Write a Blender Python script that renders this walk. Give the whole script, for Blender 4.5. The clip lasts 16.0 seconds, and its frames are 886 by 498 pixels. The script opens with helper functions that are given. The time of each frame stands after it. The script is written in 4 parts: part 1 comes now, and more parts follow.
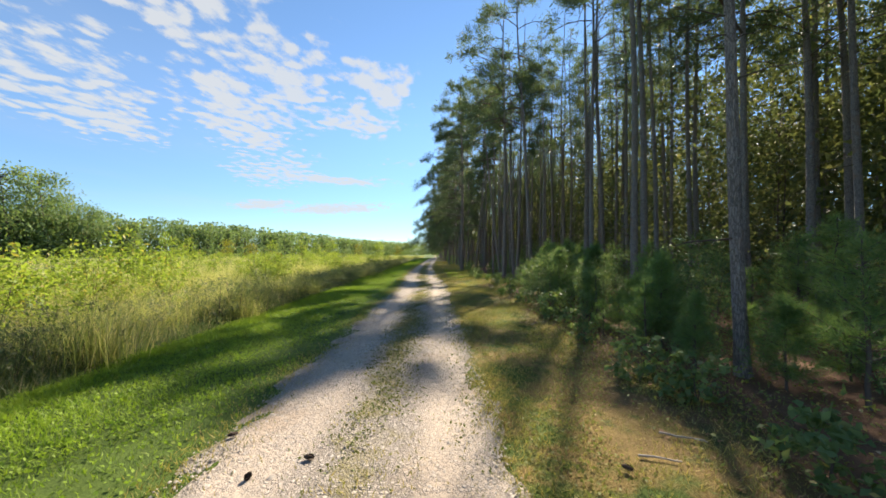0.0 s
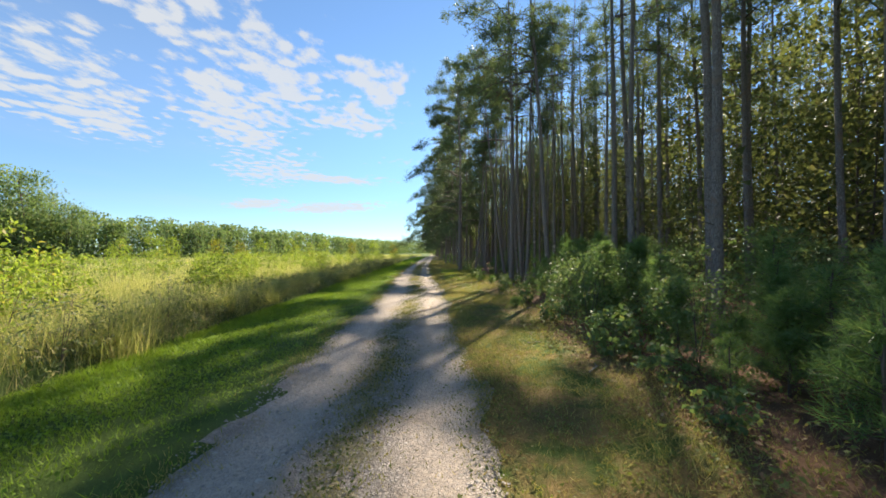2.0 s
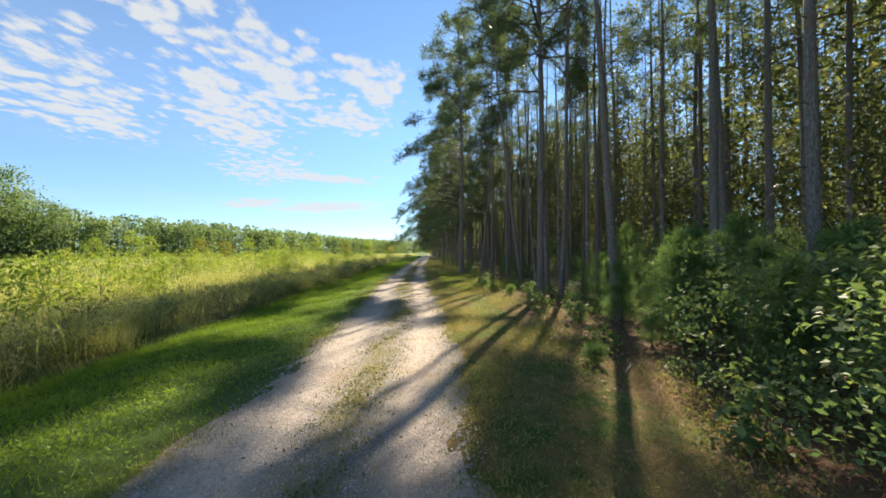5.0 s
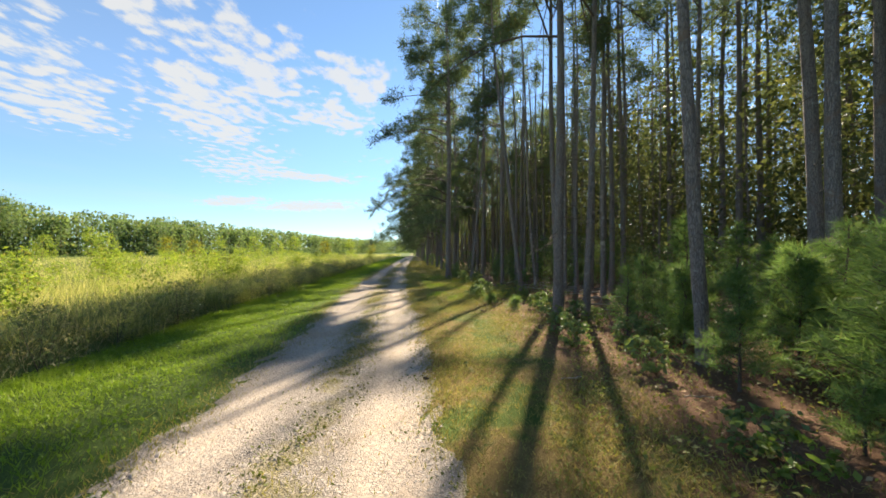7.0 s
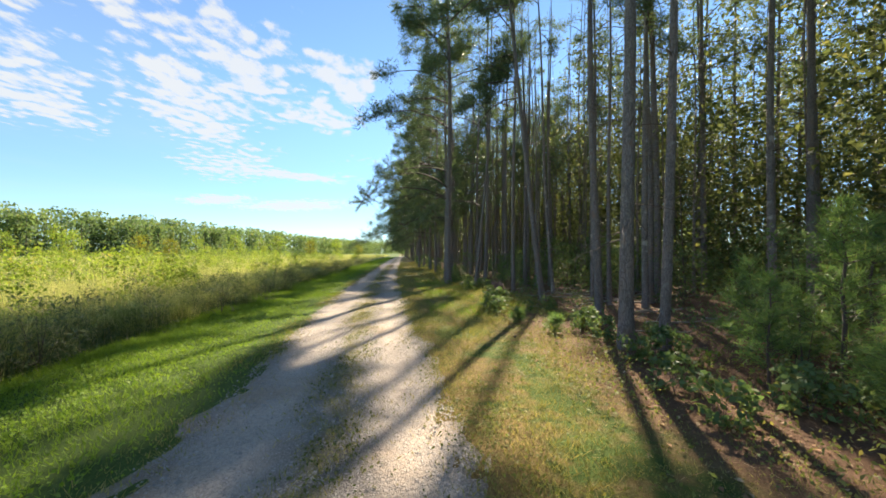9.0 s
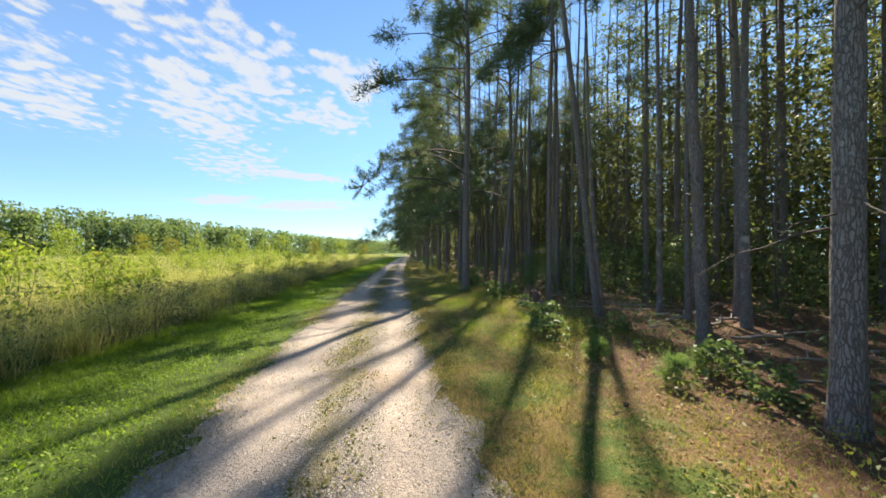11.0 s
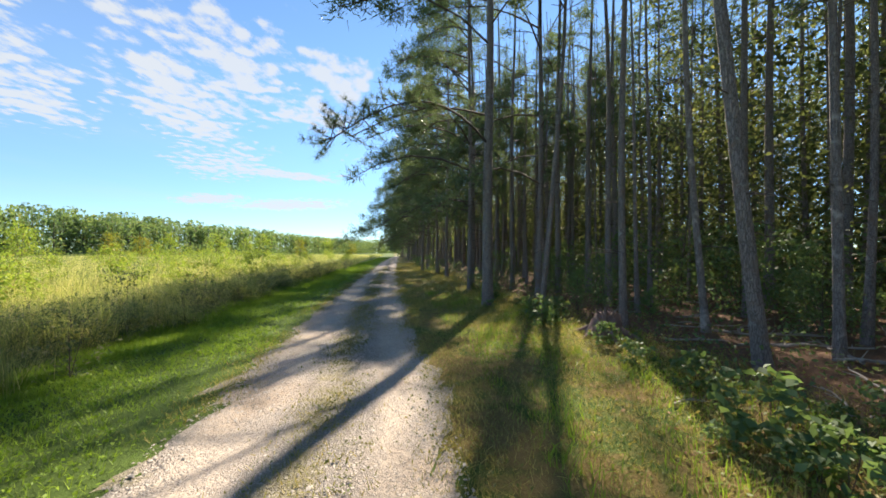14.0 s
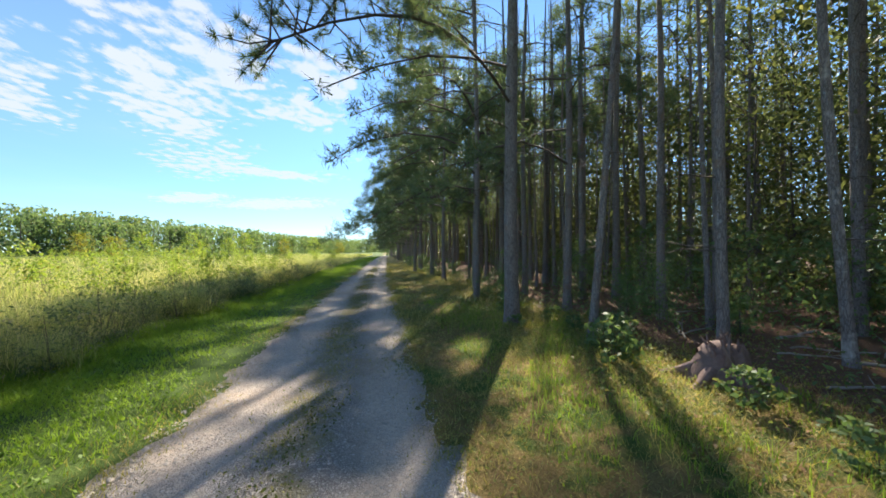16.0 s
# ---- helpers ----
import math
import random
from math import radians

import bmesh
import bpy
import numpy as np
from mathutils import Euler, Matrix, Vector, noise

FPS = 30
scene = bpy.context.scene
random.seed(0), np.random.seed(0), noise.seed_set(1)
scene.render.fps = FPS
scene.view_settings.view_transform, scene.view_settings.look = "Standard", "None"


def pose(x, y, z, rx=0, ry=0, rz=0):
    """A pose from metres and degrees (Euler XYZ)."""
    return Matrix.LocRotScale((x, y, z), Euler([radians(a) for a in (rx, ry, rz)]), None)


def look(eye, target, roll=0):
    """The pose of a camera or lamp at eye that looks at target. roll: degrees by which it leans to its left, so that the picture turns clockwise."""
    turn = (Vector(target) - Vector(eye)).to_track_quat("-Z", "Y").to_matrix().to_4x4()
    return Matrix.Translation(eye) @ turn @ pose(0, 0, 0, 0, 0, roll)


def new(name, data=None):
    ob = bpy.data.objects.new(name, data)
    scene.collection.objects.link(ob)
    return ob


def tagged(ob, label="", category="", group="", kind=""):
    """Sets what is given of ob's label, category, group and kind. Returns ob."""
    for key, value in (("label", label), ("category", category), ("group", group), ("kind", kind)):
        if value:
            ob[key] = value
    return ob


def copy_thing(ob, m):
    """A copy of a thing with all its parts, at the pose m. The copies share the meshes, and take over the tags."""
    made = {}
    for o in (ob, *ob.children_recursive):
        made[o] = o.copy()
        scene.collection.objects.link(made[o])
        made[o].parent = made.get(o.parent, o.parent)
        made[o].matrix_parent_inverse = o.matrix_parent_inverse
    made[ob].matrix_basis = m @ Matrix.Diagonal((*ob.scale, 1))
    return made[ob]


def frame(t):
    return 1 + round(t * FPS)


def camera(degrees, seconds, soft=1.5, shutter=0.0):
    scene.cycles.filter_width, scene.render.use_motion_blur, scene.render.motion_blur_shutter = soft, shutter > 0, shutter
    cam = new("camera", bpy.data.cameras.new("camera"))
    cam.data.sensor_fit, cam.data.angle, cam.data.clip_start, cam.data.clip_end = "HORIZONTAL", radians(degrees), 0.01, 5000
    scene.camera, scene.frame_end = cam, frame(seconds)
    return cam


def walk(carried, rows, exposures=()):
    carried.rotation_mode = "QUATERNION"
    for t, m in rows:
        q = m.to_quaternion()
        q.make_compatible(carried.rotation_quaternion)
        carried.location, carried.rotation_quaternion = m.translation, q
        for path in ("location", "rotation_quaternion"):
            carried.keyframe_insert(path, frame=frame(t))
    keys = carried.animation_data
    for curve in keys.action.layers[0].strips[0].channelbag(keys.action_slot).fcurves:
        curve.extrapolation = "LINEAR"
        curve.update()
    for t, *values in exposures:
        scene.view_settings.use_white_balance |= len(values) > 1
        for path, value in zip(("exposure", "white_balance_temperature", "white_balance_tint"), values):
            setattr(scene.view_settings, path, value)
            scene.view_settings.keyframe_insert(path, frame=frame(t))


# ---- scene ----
cam = camera(103.3, 16.0, 1.7)
walk(cam, [
    (0.0, pose(0.000, 0.000, 1.6, 90.84, -0.07, -1.40)),
    (0.5, pose(0.028, 0.807, 1.6, 90.68, 0.17, -1.37)),
    (1.0, pose(0.079, 1.559, 1.6, 90.60, 0.30, -1.50)),
    (1.5, pose(0.084, 2.410, 1.6, 90.59, 0.26, -1.69)),
    (2.0, pose(0.100, 3.309, 1.6, 90.57, 0.30, -1.98)),
    (2.5, pose(0.110, 4.242, 1.6, 90.55, 0.28, -2.13)),
    (3.0, pose(0.139, 5.181, 1.6, 90.56, 0.24, -2.16)),
    (3.5, pose(0.152, 6.089, 1.6, 90.59, 0.20, -2.19)),
    (4.0, pose(0.172, 6.962, 1.6, 90.53, 0.28, -2.18)),
    (6.5, pose(0.347, 11.191, 1.6, 90.44, 0.23, -4.13)),
    (7.0, pose(0.388, 12.026, 1.6, 90.53, 0.05, -5.10)),
    (7.5, pose(0.348, 12.826, 1.6, 90.63, -0.15, -5.93)),
    (8.0, pose(0.283, 13.487, 1.6, 90.65, -0.19, -6.66)),
    (8.5, pose(0.164, 14.110, 1.6, 90.74, -0.29, -7.01)),
    (9.0, pose(0.091, 14.875, 1.6, 90.67, -0.26, -7.07)),
    (11.5, pose(-0.052, 18.530, 1.6, 90.61, -0.26, -6.10)),
    (12.0, pose(-0.089, 19.222, 1.6, 90.58, -0.24, -6.18)),
    (12.5, pose(-0.158, 19.912, 1.6, 90.69, -0.35, -6.55)),
    (13.0, pose(-0.214, 20.691, 1.6, 90.58, -0.23, -6.91)),
    (13.5, pose(-0.236, 21.448, 1.6, 90.69, -0.38, -7.40)),
    (14.0, pose(-0.237, 22.162, 1.6, 90.63, -0.27, -7.92)),
    (14.5, pose(-0.259, 22.844, 1.6, 90.69, -0.26, -8.38)),
    (15.0, pose(-0.290, 23.507, 1.6, 90.57, -0.12, -8.97)),
    (15.5, pose(-0.316, 24.168, 1.6, 90.71, -0.22, -9.64)),
    (16.0, pose(-0.300, 24.890, 1.6, 90.44, 0.08, -9.72)),
], exposures=[(0.0, 1.36, 6850, 10), (3.5, 1.42, 6850, 10), (7.0, 1.5, 7300, 10), (9.0, 1.6, 7050, 10), (12.0, 1.48, 6800, 10), (14.0, 1.5, 6750, 10), (16.0, 1.65, 6450, 10)])

# ---- sky, sun ----
SUN_AZ, SUN_EL = radians(26), radians(37)
world = bpy.data.worlds.new("world")
scene.world = world
world.use_nodes = True


class Nodes:
    """Short hand for a node tree."""

    def __init__(self, tree):
        self.tree = tree

    def add(self, kind, **sets):
        n = self.tree.nodes.new("ShaderNode" + kind)
        for key, value in sets.items():
            setattr(n, key, value)
        return n

    def put(self, socket, value):
        if isinstance(value, bpy.types.NodeSocket):
            self.tree.links.new(value, socket)
        elif value is not None:
            socket.default_value = value

    def math(self, op, a, b=None, c=None):
        n = self.add("Math", operation=op)
        for i, v in enumerate((a, b, c)):
            self.put(n.inputs[i], v)
        return n.outputs[0]

    def vec(self, op, a, b=None):
        n = self.add("VectorMath", operation=op)
        self.put(n.inputs[0], a)
        self.put(n.inputs[1], b)
        return n.outputs["Value"] if op in ("LENGTH", "DISTANCE", "DOT_PRODUCT") else n.outputs[0]

    def mix(self, f, a, b, mode="MIX"):
        n = self.add("Mix", data_type="RGBA", blend_type=mode)
        self.put(n.inputs[0], f)
        self.put(n.inputs[6], a)
        self.put(n.inputs[7], b)
        return n.outputs[2]

    def noise(self, at, scale, detail=4.0, rough=0.55, out=0):
        n = self.add("TexNoise")
        self.put(n.inputs["Vector"], at)
        n.inputs["Scale"].default_value, n.inputs["Detail"].default_value, n.inputs["Roughness"].default_value = scale, detail, rough
        return n.outputs[out]

    def voronoi(self, at, scale, feature="F1", out="Distance"):
        n = self.add("TexVoronoi", feature=feature)
        self.put(n.inputs["Vector"], at)
        n.inputs["Scale"].default_value = scale
        return n.outputs[out]

    def step(self, v, lo, hi, to=0.0, up=1.0):
        n = self.add("MapRange", interpolation_type="SMOOTHSTEP")
        for i, x in enumerate((v, lo, hi, to, up)):
            self.put(n.inputs[i], x)
        return n.outputs[0]

    def scaled(self, at, x, y, z):
        return self.vec("MULTIPLY", at, (x, y, z))


def sky_nodes():
    g = Nodes(world.node_tree)
    back = world.node_tree.nodes["Background"]
    sky = g.add("TexSky", sky_type="NISHITA", sun_disc=False, sun_elevation=SUN_EL, sun_rotation=SUN_AZ,
                air_density=0.7, dust_density=0.0, ozone_density=2.6)
    way = g.add("TexCoord").outputs["Generated"]
    part3 = g.add("SeparateXYZ")
    g.put(part3.inputs[0], way)
    up = g.math("MAXIMUM", part3.outputs[2], 0.03)
    flat = g.add("CombineXYZ")
    g.put(flat.inputs[0], g.math("DIVIDE", part3.outputs[0], up))
    g.put(flat.inputs[1], g.math("DIVIDE", part3.outputs[1], up))
    plane = flat.outputs[0]
    warp = g.noise(plane, 1.6, 3, 0.6, out=1)
    bent = g.vec("ADD", plane, g.vec("MULTIPLY", g.vec("SUBTRACT", warp, (0.5, 0.5, 0.5)), (0.5, 0.5, 0.0)))
    # cloud banks of the layer: centre, half length, half width, turn in degrees
    banks = ((-2.3, 2.25, 1.15, 0.5, 120, 0.95), (-0.85, 2.1, 0.8, 0.3, 105, 1.05), (-0.5, 2.6, 0.35, 0.3, 100, 0.9), (-1.02, 1.45, 0.75, 0.3, 105, 0.9), (-1.45, 2.65, 0.95, 0.42, 112, 1.1), (-0.72, 2.72, 0.26, 0.42, 110, 1.05),
             (-1.95, 4.3, 1.2, 0.5, 118, 1.0), (-3.5, 7.2, 1.0, 0.5, 140, 1.4), (-2.3, 7.9, 1.6, 0.8, 150, 1.35), (-1.75, 1.9, 0.5, 0.4, 110, 0.7), (-0.3, 2.15, 0.32, 0.2, 60, 1.3), (-0.72, 2.7, 0.35, 0.22, 70, 1.0), (-1.4, 4.75, 0.9, 0.35, 20, 1.25), (-0.2, 3.9, 0.3, 0.7, 90, 0.4),
             (-1.5, -3.0, 2.5, 1.2, 40, 0.9), (3.5, -2.0, 2.0, 0.9, 70, 0.8))
    total = None
    for x, y, a, b, turn, s in banks:
        m = g.add("Mapping", vector_type="TEXTURE")
        g.put(m.inputs[0], bent)
        m.inputs[1].default_value, m.inputs[2].default_value, m.inputs[3].default_value = (x, y, 0), (0, 0, radians(turn)), (a, b, 1)
        d = g.step(g.vec("LENGTH", m.outputs[0]), 1.6, 0.2, 0.0, s)
        total = d if total is None else g.math("MAXIMUM", total, d)
    puffs = g.math("SUBTRACT", 1.0, g.math("MULTIPLY", g.voronoi(g.scaled(bent, 1, 0.9, 1), 10.0, "SMOOTH_F1"), 1.45))
    fluff = g.math("SUBTRACT", g.noise(g.scaled(plane, 1, 0.65, 1), 15.0, 6, 0.66), 0.5)
    streak = g.math("SUBTRACT", g.noise(g.scaled(plane, 2.2, 0.9, 1), 1.6, 4, 0.6), 0.5)
    form = g.math("ADD", g.math("ADD", g.math("MULTIPLY", puffs, 0.8), g.math("MULTIPLY", fluff, 1.25)), g.math("MULTIPLY", streak, 0.6))
    cover = g.step(g.math("ADD", form, g.math("MULTIPLY", total, 0.66)), 0.62, 1.08)
    cover = g.math("MULTIPLY", cover, g.step(total, 0.02, 0.5))
    veil = g.math("MULTIPLY", g.step(g.noise(g.scaled(plane, 0.5, 0.25, 1), 1.0, 3), 0.45, 0.8), 0.12)
    cover = g.math("MINIMUM", g.math("ADD", g.math("MULTIPLY", cover, 0.86), veil), 0.9)
    cover = g.math("MULTIPLY", cover, g.step(part3.outputs[2], 0.02, 0.08))
    thin = g.step(part3.outputs[2], 0.0, 0.4, 0.55, 0.84)
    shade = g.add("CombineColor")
    for i, k in enumerate((0.84, 0.98, 1.0)):
        g.put(shade.inputs[i], g.math("MULTIPLY", thin, k))
    tint = g.mix(1.0, sky.outputs[0], shade.outputs[0], "MULTIPLY")
    colour = g.mix(cover, tint, (2.38, 2.54, 2.74, 1))
    g.put(back.inputs[0], colour)
    back.inputs[1].default_value = 0.12


sky_nodes()
sun = new("sun", bpy.data.lights.new("sun", "SUN"))
sun.data.energy, sun.data.angle, sun.data.color = 5.0, radians(0.9), (1.0, 0.9, 0.75)
sun.matrix_world = look((0, 0, 0), (-math.sin(SUN_AZ) * math.cos(SUN_EL), -math.cos(SUN_AZ) * math.cos(SUN_EL), -math.sin(SUN_EL)))


# ---- materials ----
def material(name, build):
    m = bpy.data.materials.new(name)
    m.use_nodes = True
    build(Nodes(m.node_tree), m.node_tree.nodes["Principled BSDF"], m.node_tree.nodes["Material Output"])
    return m


def bump(g, bsdf, height, strength, distance):
    n = g.add("Bump")
    n.inputs["Strength"].default_value, n.inputs["Distance"].default_value = strength, distance
    g.put(n.inputs["Height"], height)
    g.put(bsdf.inputs["Normal"], n.outputs[0])


def leafy(name, dark, light, odd, glow=0.45, rough=0.55, odd_part=0.12, patch=0.35):
    """Leaves that let light through; each leaf takes its own tone between dark and light, a few take the odd one."""
    def build(g, b, out):
        geo = g.add("NewGeometry")
        isle = geo.outputs["Random Per Island"]
        spread = g.math("ADD", g.math("MULTIPLY", g.noise(geo.outputs["Position"], 0.7, 3), 0.45), g.math("MULTIPLY", g.step(g.noise(geo.outputs["Position"], 4.5, 3), 0.32, 0.68), 0.55))
        tone = g.math("ADD", g.math("MULTIPLY", isle, 1.0 - patch), g.math("MULTIPLY", spread, patch))
        c = g.mix(tone, (*dark, 1), (*light, 1))
        c = g.mix(g.step(g.math("FRACT", g.math("MULTIPLY", isle, 37.3)), 1 - odd_part, 1 - odd_part + 0.02), c, (*odd, 1))
        c = g.mix(g.math("MULTIPLY", g.add("ObjectInfo").outputs["Random"], 0.3), c, (*light, 1))
        g.put(b.inputs["Base Color"], c)
        b.inputs["Roughness"].default_value = rough
        b.inputs["Specular IOR Level"].default_value = 0.2
        thin = g.add("BsdfTranslucent")
        g.put(thin.inputs[0], g.mix(1.0, c, (1.2, 1.22, 0.72, 1), "MULTIPLY"))
        m = g.add("MixShader")
        m.inputs[0].default_value = glow
        g.put(m.inputs[1], b.outputs[0])
        g.put(m.inputs[2], thin.outputs[0])
        g.put(out.inputs[0], m.outputs[0])
    return material(name, build)


def bark(name, dark, light, flake):
    def build(g, b, out):
        at = g.add("NewGeometry").outputs["Position"]
        long = g.scaled(at, 1.0, 1.0, 0.2)
        bent = g.vec("ADD", long, g.vec("MULTIPLY", g.noise(at, 9.0, 4, out=1), (0.06, 0.06, 0.06)))
        crack = g.voronoi(bent, 34.0, "DISTANCE_TO_EDGE")
        plate = g.step(crack, 0.0, 0.16)
        fine = g.noise(g.scaled(at, 1, 1, 0.4), 70.0, 5, 0.65)
        c = g.mix(g.math("MULTIPLY", g.math("ADD", 0.4, g.math("MULTIPLY", plate, 0.6)), g.math("ADD", 0.35, g.math("MULTIPLY", fine, 0.9))), (*dark, 1), (*light, 1))
        c = g.mix(g.step(g.noise(at, 3.2, 4), 0.55, 0.72), c, (*flake, 1))
        c = g.mix(g.math("MULTIPLY", g.step(g.noise(at, 9.0, 3), 0.62, 0.7), 0.5), c, (0.36, 0.37, 0.33, 1))
        g.put(b.inputs["Base Color"], c)
        b.inputs["Roughness"].default_value = 0.92
        bump(g, b, g.math("ADD", g.math("MULTIPLY", plate, 0.8), g.math("MULTIPLY", fine, 0.35)), 0.9, 0.02)
    return material(name, build)


def plain_wood(name, dark, light):
    def build(g, b, out):
        at = g.add("NewGeometry").outputs["Position"]
        c = g.mix(g.noise(at, 25.0, 5, 0.65), (*dark, 1), (*light, 1))
        c = g.mix(g.math("MULTIPLY", g.add("ObjectInfo").outputs["Random"], 0.35), c, (*dark, 1))
        g.put(b.inputs["Base Color"], c)
        b.inputs["Roughness"].default_value = 0.9
        bump(g, b, g.noise(g.scaled(at, 1, 1, 1), 45.0, 4), 0.6, 0.01)
    return material(name, build)


def soil_nodes(g, b, out):
    """The ground: grassy soil by the road, straw and needle litter under the trees, meadow soil."""
    at = g.add("NewGeometry").outputs["Position"]
    xyz = g.add("SeparateXYZ")
    g.put(xyz.inputs[0], at)
    big, mid, fine = g.noise(at, 0.8, 4), g.noise(at, 5.0, 5), g.noise(at, 55.0, 5, 0.7)
    x = g.math("ADD", xyz.outputs[0], g.math("MULTIPLY", g.math("SUBTRACT", big, 0.5), 2.6))
    grass = g.mix(mid, (0.06, 0.10, 0.018, 1), (0.15, 0.22, 0.04, 1))
    dry = g.mix(mid, (0.13, 0.09, 0.035, 1), (0.40, 0.28, 0.10, 1))
    verge = g.mix(g.step(g.math("ADD", g.math("SUBTRACT", big, g.step(xyz.outputs[1], 20.0, 25.0, 0.0, 0.03)), g.math("MULTIPLY", g.math("SUBTRACT", mid, 0.5), 0.5)), 0.36, 0.56), grass, dry)
    litter = g.mix(g.noise(g.scaled(at, 1, 3, 1), 22.0, 5, 0.7), (0.085, 0.045, 0.028, 1), (0.34, 0.195, 0.115, 1))
    inner = g.math("SUBTRACT", x, g.step(xyz.outputs[1], 22.5, 26.0, 0.0, 2.0))
    right = g.mix(g.step(inner, 1.7, 3.3), verge, litter)
    c = g.mix(g.step(xyz.outputs[0], -1.2, 0.6), grass, right)
    c = g.mix(g.step(fine, 0.3, 0.75), g.mix(1.0, c, (0.55, 0.55, 0.55, 1), "MULTIPLY"), c)
    g.put(b.inputs["Base Color"], c)
    b.inputs["Roughness"].default_value = 0.95
    b.inputs["Specular IOR Level"].default_value = 0.2
    bump(g, b, g.math("ADD", fine, mid), 0.8, 0.03)


def gravel_nodes(g, b, out):
    """Packed grey gravel with bare sandy tracks; the paint layer 'wear' says how packed it is."""
    at = g.add("NewGeometry").outputs["Position"]
    wear = g.add("Attribute", attribute_name="wear").outputs["Fac"]
    big, mid = g.noise(at, 0.7, 4), g.noise(at, 3.5, 5)
    grit = g.noise(at, 140.0, 4, 0.7)

    def cobbles(scale):
        tone = g.add("SeparateColor")
        g.put(tone.inputs[0], g.voronoi(at, scale, "F1", "Color"))
        return tone.outputs, g.step(g.voronoi(at, scale, "DISTANCE_TO_EDGE"), 0.0, 0.22)

    tone, edge = cobbles(64.0)
    tone2, edge2 = cobbles(36.0)
    coarse = g.step(tone2[1], 0.62, 0.66)
    edge = g.math("ADD", g.math("MULTIPLY", edge, g.math("SUBTRACT", 1.0, coarse)), g.math("MULTIPLY", edge2, coarse))
    shade = g.math("ADD", g.math("MULTIPLY", tone[0], g.math("SUBTRACT", 1.0, coarse)), g.math("MULTIPLY", tone2[0], coarse))
    rock = g.mix(shade, (0.25, 0.22, 0.195, 1), (0.5, 0.44, 0.385, 1))
    rock = g.mix(edge, (0.19, 0.16, 0.13, 1), rock)
    sand = g.mix(grit, (0.37, 0.295, 0.23, 1), (0.6, 0.49, 0.385, 1))
    f = g.step(g.math("ADD", g.math("MULTIPLY", wear, 0.6), g.math("MULTIPLY", g.math("ADD", mid, big), 0.5)), 0.42, 0.95)
    f = g.math("MULTIPLY", f, g.step(shade, 0.1, 0.8, 0.95, 0.25))
    c = g.mix(f, rock, sand)
    c = g.mix(g.step(big, 0.5, 0.75), c, g.mix(1.0, c, (0.84, 0.75, 0.64, 1), "MULTIPLY"))
    middle = g.add("Attribute", attribute_name="strip").outputs["Fac"]
    moss = g.mix(grit, (0.09, 0.085, 0.03, 1), (0.34, 0.28, 0.11, 1))
    c = g.mix(g.math("MULTIPLY", g.step(g.math("ADD", middle, g.math("MULTIPLY", g.math("SUBTRACT", g.noise(at, 2.2, 6, 0.7), 0.5), 3.6)), 0.55, 1.15, 0.0, 0.85), g.step(grit, 0.35, 0.6, 0.3, 1.0)), c, moss)
    g.put(b.inputs["Base Color"], c)
    b.inputs["Roughness"].default_value = 0.92
    h = g.math("ADD", g.math("MULTIPLY", edge, g.math("SUBTRACT", 1.1, f)), g.math("MULTIPLY", grit, 0.45))
    bump(g, b, h, 0.8, 0.012)


def stone_nodes(g, b, out):
    at = g.add("NewGeometry")
    c = g.mix(at.outputs["Random Per Island"], (0.22, 0.195, 0.17, 1), (0.5, 0.44, 0.38, 1))
    g.put(b.inputs["Base Color"], g.mix(g.math("MULTIPLY", g.noise(at.outputs["Position"], 90.0), 0.5), c, (0.3, 0.27, 0.23, 1)))
    b.inputs["Roughness"].default_value = 0.85


SOIL = material("soil", soil_nodes)
GRAVEL = material("gravel", gravel_nodes)
STONE = material("gravel_stone", stone_nodes)
BARK = bark("pine_bark", (0.04, 0.033, 0.03), (0.30, 0.25, 0.225), (0.22, 0.15, 0.115))
BARK_PALE = bark("peeled_bark", (0.07, 0.055, 0.05), (0.30, 0.25, 0.22), (0.5, 0.44, 0.38))
TWIG = plain_wood("twig", (0.05, 0.038, 0.03), (0.16, 0.12, 0.095))
DEADWOOD = plain_wood("dead_wood", (0.2, 0.17, 0.14), (0.46, 0.41, 0.36))
CONE = plain_wood("cone", (0.04, 0.025, 0.018), (0.13, 0.085, 0.06))
STUMPWOOD = plain_wood("stump_wood", (0.09, 0.055, 0.045), (0.34, 0.22, 0.18))
NEEDLE = leafy("pine_needles", (0.055, 0.088, 0.05), (0.17, 0.215, 0.115), (0.2, 0.17, 0.07), 0.45, 0.45, 0.06)
NEEDLE_YOUNG = leafy("young_pine_needles", (0.07, 0.14, 0.055), (0.2, 0.3, 0.11), (0.25, 0.29, 0.1), 0.5, 0.45, 0.08)
LEAF_WOOD = leafy("understory_leaves", (0.05, 0.072, 0.034), (0.185, 0.2, 0.09), (0.24, 0.23, 0.1), 0.5, 0.55, 0.08)
LEAF_BUSH = leafy("bush_leaves", (0.055, 0.11, 0.042), (0.19, 0.26, 0.11), (0.21, 0.22, 0.08), 0.42, 0.55)
LEAF_BRIGHT = leafy("bright_leaves", (0.10, 0.17, 0.03), (0.24, 0.32, 0.08), (0.3, 0.32, 0.12), 0.45, 0.4)
LEAF_FIELD = leafy("field_leaves", (0.11, 0.19, 0.03), (0.38, 0.45, 0.08), (0.36, 0.3, 0.08), 0.5, 0.5)
LEAF_FAR = leafy("far_leaves", (0.11, 0.17, 0.08), (0.2, 0.27, 0.12), (0.26, 0.27, 0.1), 0.5, 0.6, 0.1, 0.6)
